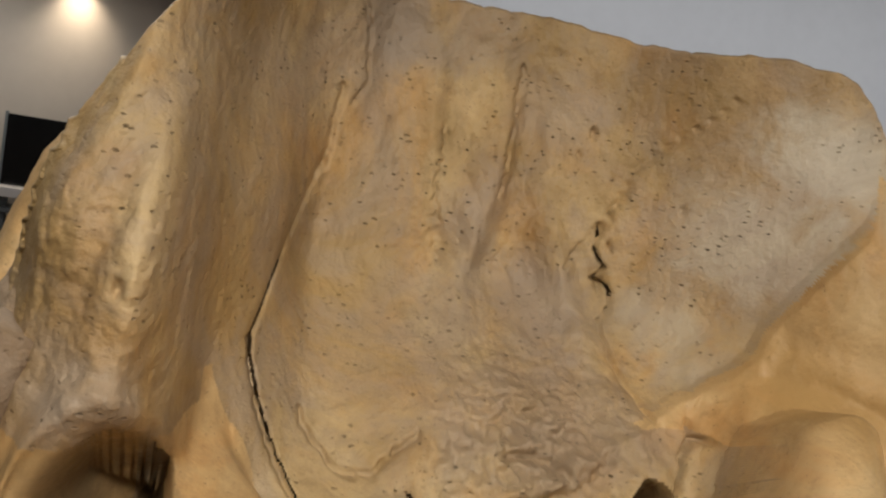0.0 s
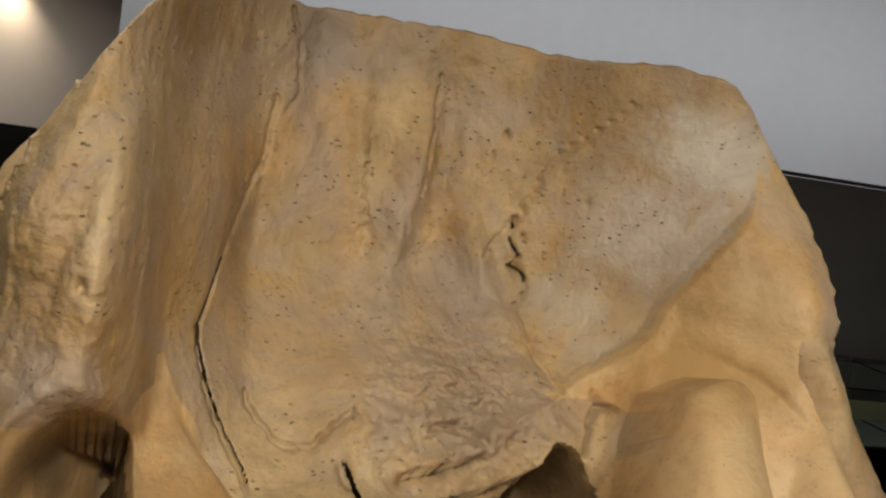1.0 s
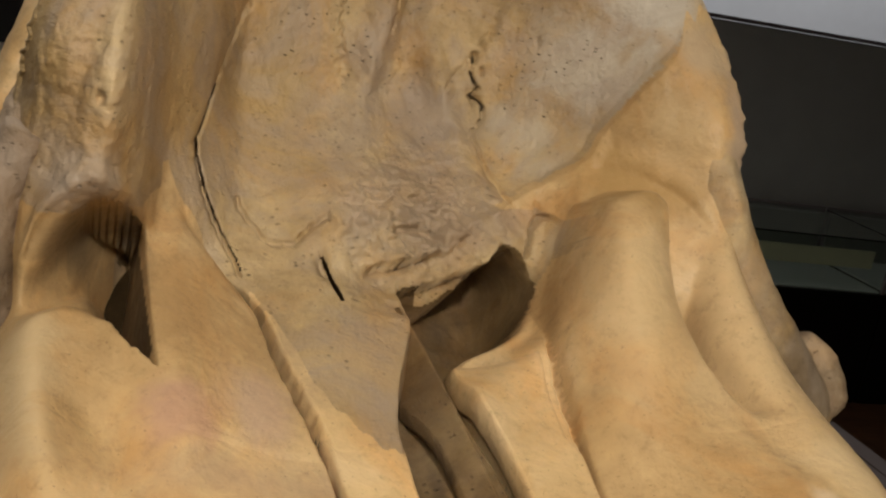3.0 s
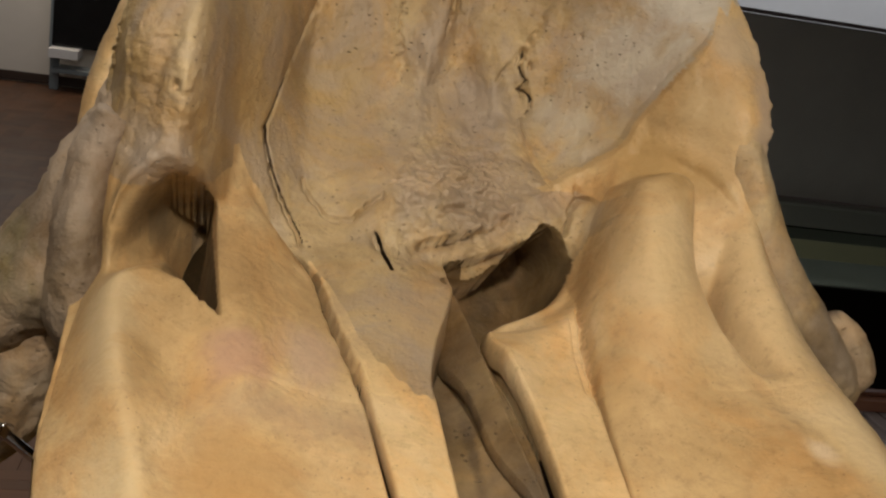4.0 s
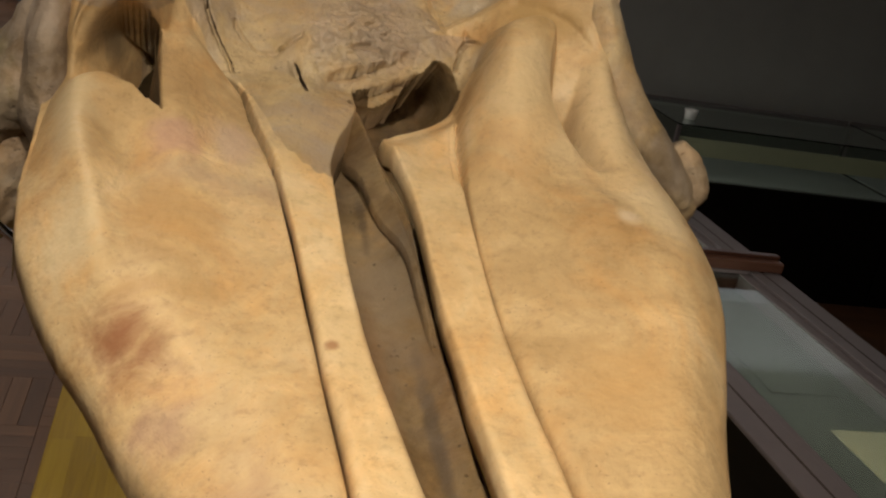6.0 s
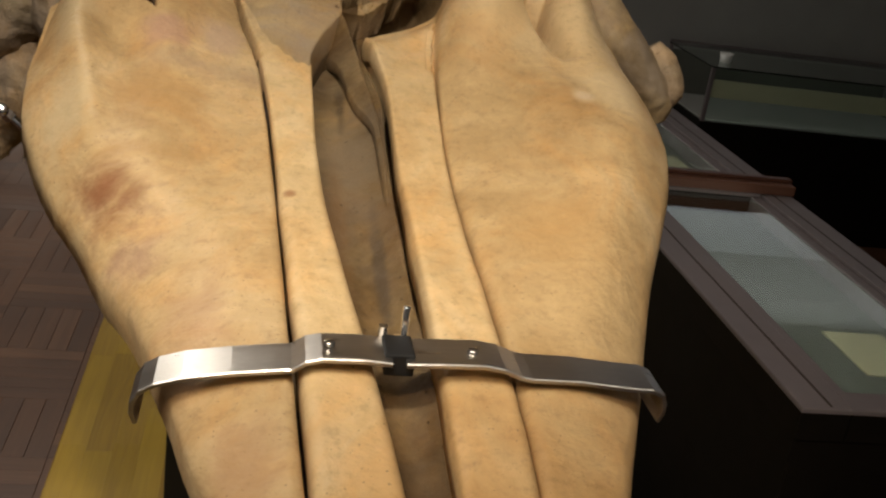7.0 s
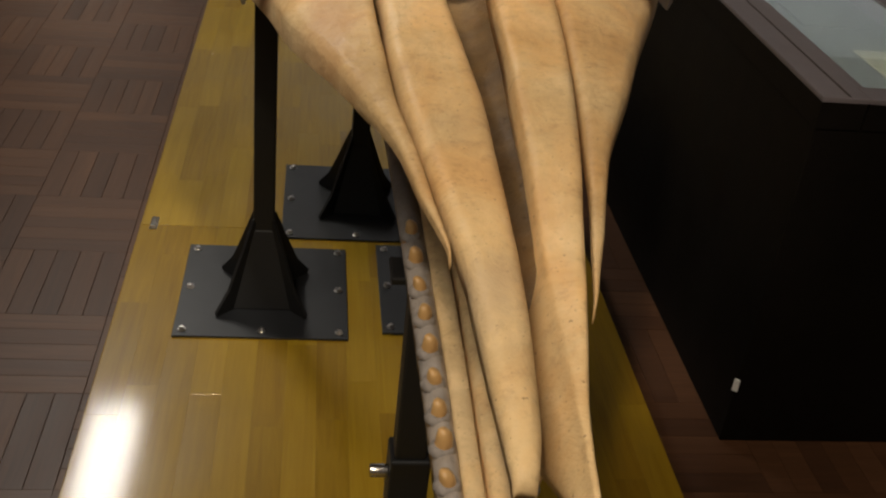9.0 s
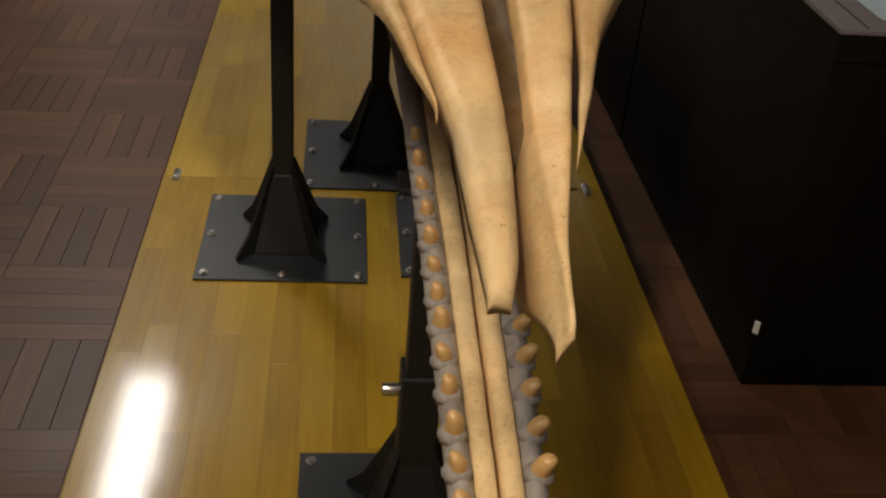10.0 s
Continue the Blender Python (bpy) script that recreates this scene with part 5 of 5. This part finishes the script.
wall("trim", 7.22, 0.15, 0.022, 5.2, 5.12, 1.695, frame_grey, "thin metal capping on the grey partition", "trim")
wall("baseboard", 4.5, 0.03, 0.10, -2.75, Y1 - 0.016, FLOOR + 0.004, skirting_dark, "dark skirting board along the recess wall", "baseboard")

lamp = thing("downlight", "small round recessed ceiling downlight, switched on", "lamp", (-1.41, 11.25, 2.44))
ringm = []
for r, z in ((0.075, 0.0), (0.078, -0.008), (0.066, -0.012), (0.060, -0.004), (0.058, 0.004)):
    ringm.append([(r * math.cos(2 * math.pi * k / 24), r * math.sin(2 * math.pi * k / 24), z) for k in range(24)])
attach("lamp_ring", grid_mesh("lamp_ring", np.array(ringm), closed=True), cup_white, lamp)
part("lamp_glass", cyl(0.052, 0.052, 0.006, 24), glow_lamp, lamp, m=pose(0, 0, -0.014))

tv = thing("television", "black television screen on a grey-blue metal stand by the wall", "television", (-1.52, 11.25, FLOOR))
scr = part("screen", box(0.90, 0.05, 0.72, 0.008), tv_black, tv, m=pose(0.05, 0, 0.46))
part("screen_frame", box(0.028, 0.06, 0.80, 0.004), stand_blue, tv, m=pose(-0.41, 0, 0.40))
part("shelf", box(0.30, 0.34, 0.10, 0.006), wall_white, tv, m=pose(-0.25, -0.05, 0.36))
part("shelf", box(0.80, 0.34, 0.05, 0.006), stand_blue, tv, m=pose(0.03, 0, 0.20))
for dx in (-0.36, 0.42):
    part("leg", box(0.09, 0.09, 0.40, 0.006), stand_blue, tv, m=pose(dx, 0, 0))
pole = thing("barrier_post", "thin dark metal barrier post standing by the wall", "post", (-2.62, 11.2, FLOOR))
part("pole_rod", cyl(0.018, 0.018, 0.55, 12, bevel=0.003), steel_black, pole, smooth=True)
part("pole_base", cyl(0.10, 0.09, 0.03, 20, bevel=0.004), frame_grey, pole, smooth=True)

# ---- boards of the plinth top ----


def board_mesh(name, sx, sy, sz, bevel):
    b = box(sx, sy, sz)
    top = [e for e in b.edges if e.verts[0].co.z > sz * 0.9 and e.verts[1].co.z > sz * 0.9]
    bmesh.ops.bevel(b, geom=top, offset=bevel, segments=1, affect="EDGES")
    me = bpy.data.meshes.new(name)
    b.to_mesh(me)
    b.free()
    return me


cols = 18
bw = (PX1 - PX0 - 0.016) / cols
lengths = [0.42, 0.55, 0.68, 0.50]
meshes = {l: board_mesh("board", bw - 0.0001, l - 0.0001, 0.0245, 0.0002) for l in lengths}
rs = random.Random(5)
for i in range(cols):
    x = PX0 + 0.008 + (i + 0.5) * bw
    y = PY0 + 0.008 - rs.uniform(0, 0.4)
    while y < PY1:
        l = rs.choice(lengths)
        lo, hi = max(y, PY0 + 0.008), min(y + l, PY1 - 0.008)
        for a, b in ((lo, min(hi, 1.078)), (max(lo, 1.0805), hi)):
            if b - a > 0.02:
                me = meshes[l] if abs(b - a - l) < 1e-6 else board_mesh("board", bw - 0.0001, b - a - 0.0001, 0.0245, 0.0002)
                attach("board", me, plinth_wood, plinth, m=pose(x, (a + b) / 2, -0.0245))
        y += l

# ---- parquet of the hall floor: squares of five blocks, laid crosswise ----
parquet = thing("parquet", "worn dark reddish-brown wood-block parquet in basket weave", "floor", (0, 0, 0), kind="structure")
SQ, N = 0.345, 5
sw = SQ / N
blocks = [board_mesh("block", SQ - 0.0012, sw - 0.0012, 0.008, 0.0008)]
parquet_wood_pieces = 0
verts, faces = [], []
for i in range(int((X0) / SQ) - 1, int(X1 / SQ) + 2):
    for j in range(int(Y0 / SQ) - 1, int(Y1 / SQ) + 2):
        cx, cy = (i + 0.5) * SQ, (j + 0.5) * SQ
        if not (X0 < cx < X1 and Y0 < cy < Y1):
            continue
        if PX0 + 0.2 < cx < PX1 - 0.2 and PY0 + 0.2 < cy < PY1 - 0.2:
            continue
        turned = (i + j) % 2
        close = -1.95 < cx < -0.1 and 0.2 < cy < 3.7
        for k in range(N):
            o = (k - (N - 1) / 2) * sw
            x, y = (cx + o, cy) if turned else (cx, cy + o)
            if close and parquet_wood_pieces < 300:
                attach("block", blocks[0], parquet_wood, parquet, m=pose(x, y, FLOOR - 0.008, 0, 0, 90 if turned else 0))
                parquet_wood_pieces += 1
            else:
                hx, hy = ((sw - 0.0012) / 2, (SQ - 0.0012) / 2) if turned else ((SQ - 0.0012) / 2, (sw - 0.0012) / 2)
                n = len(verts)
                verts += [(x + a * hx, y + b * hy, FLOOR - c * 0.008) for c in (0, 1) for a, b in ((-1, -1), (1, -1), (1, 1), (-1, 1))]
                faces += [(n, n + 1, n + 2, n + 3), (n, n + 4, n + 5, n + 1), (n + 1, n + 5, n + 6, n + 2), (n + 2, n + 6, n + 7, n + 3), (n + 3, n + 7, n + 4, n)]
me = bpy.data.meshes.new("block_field")
me.from_pydata(verts, [], faces)
me.update()
tagged(attach("block_field", me, parquet_wood, parquet), kind="stuff")
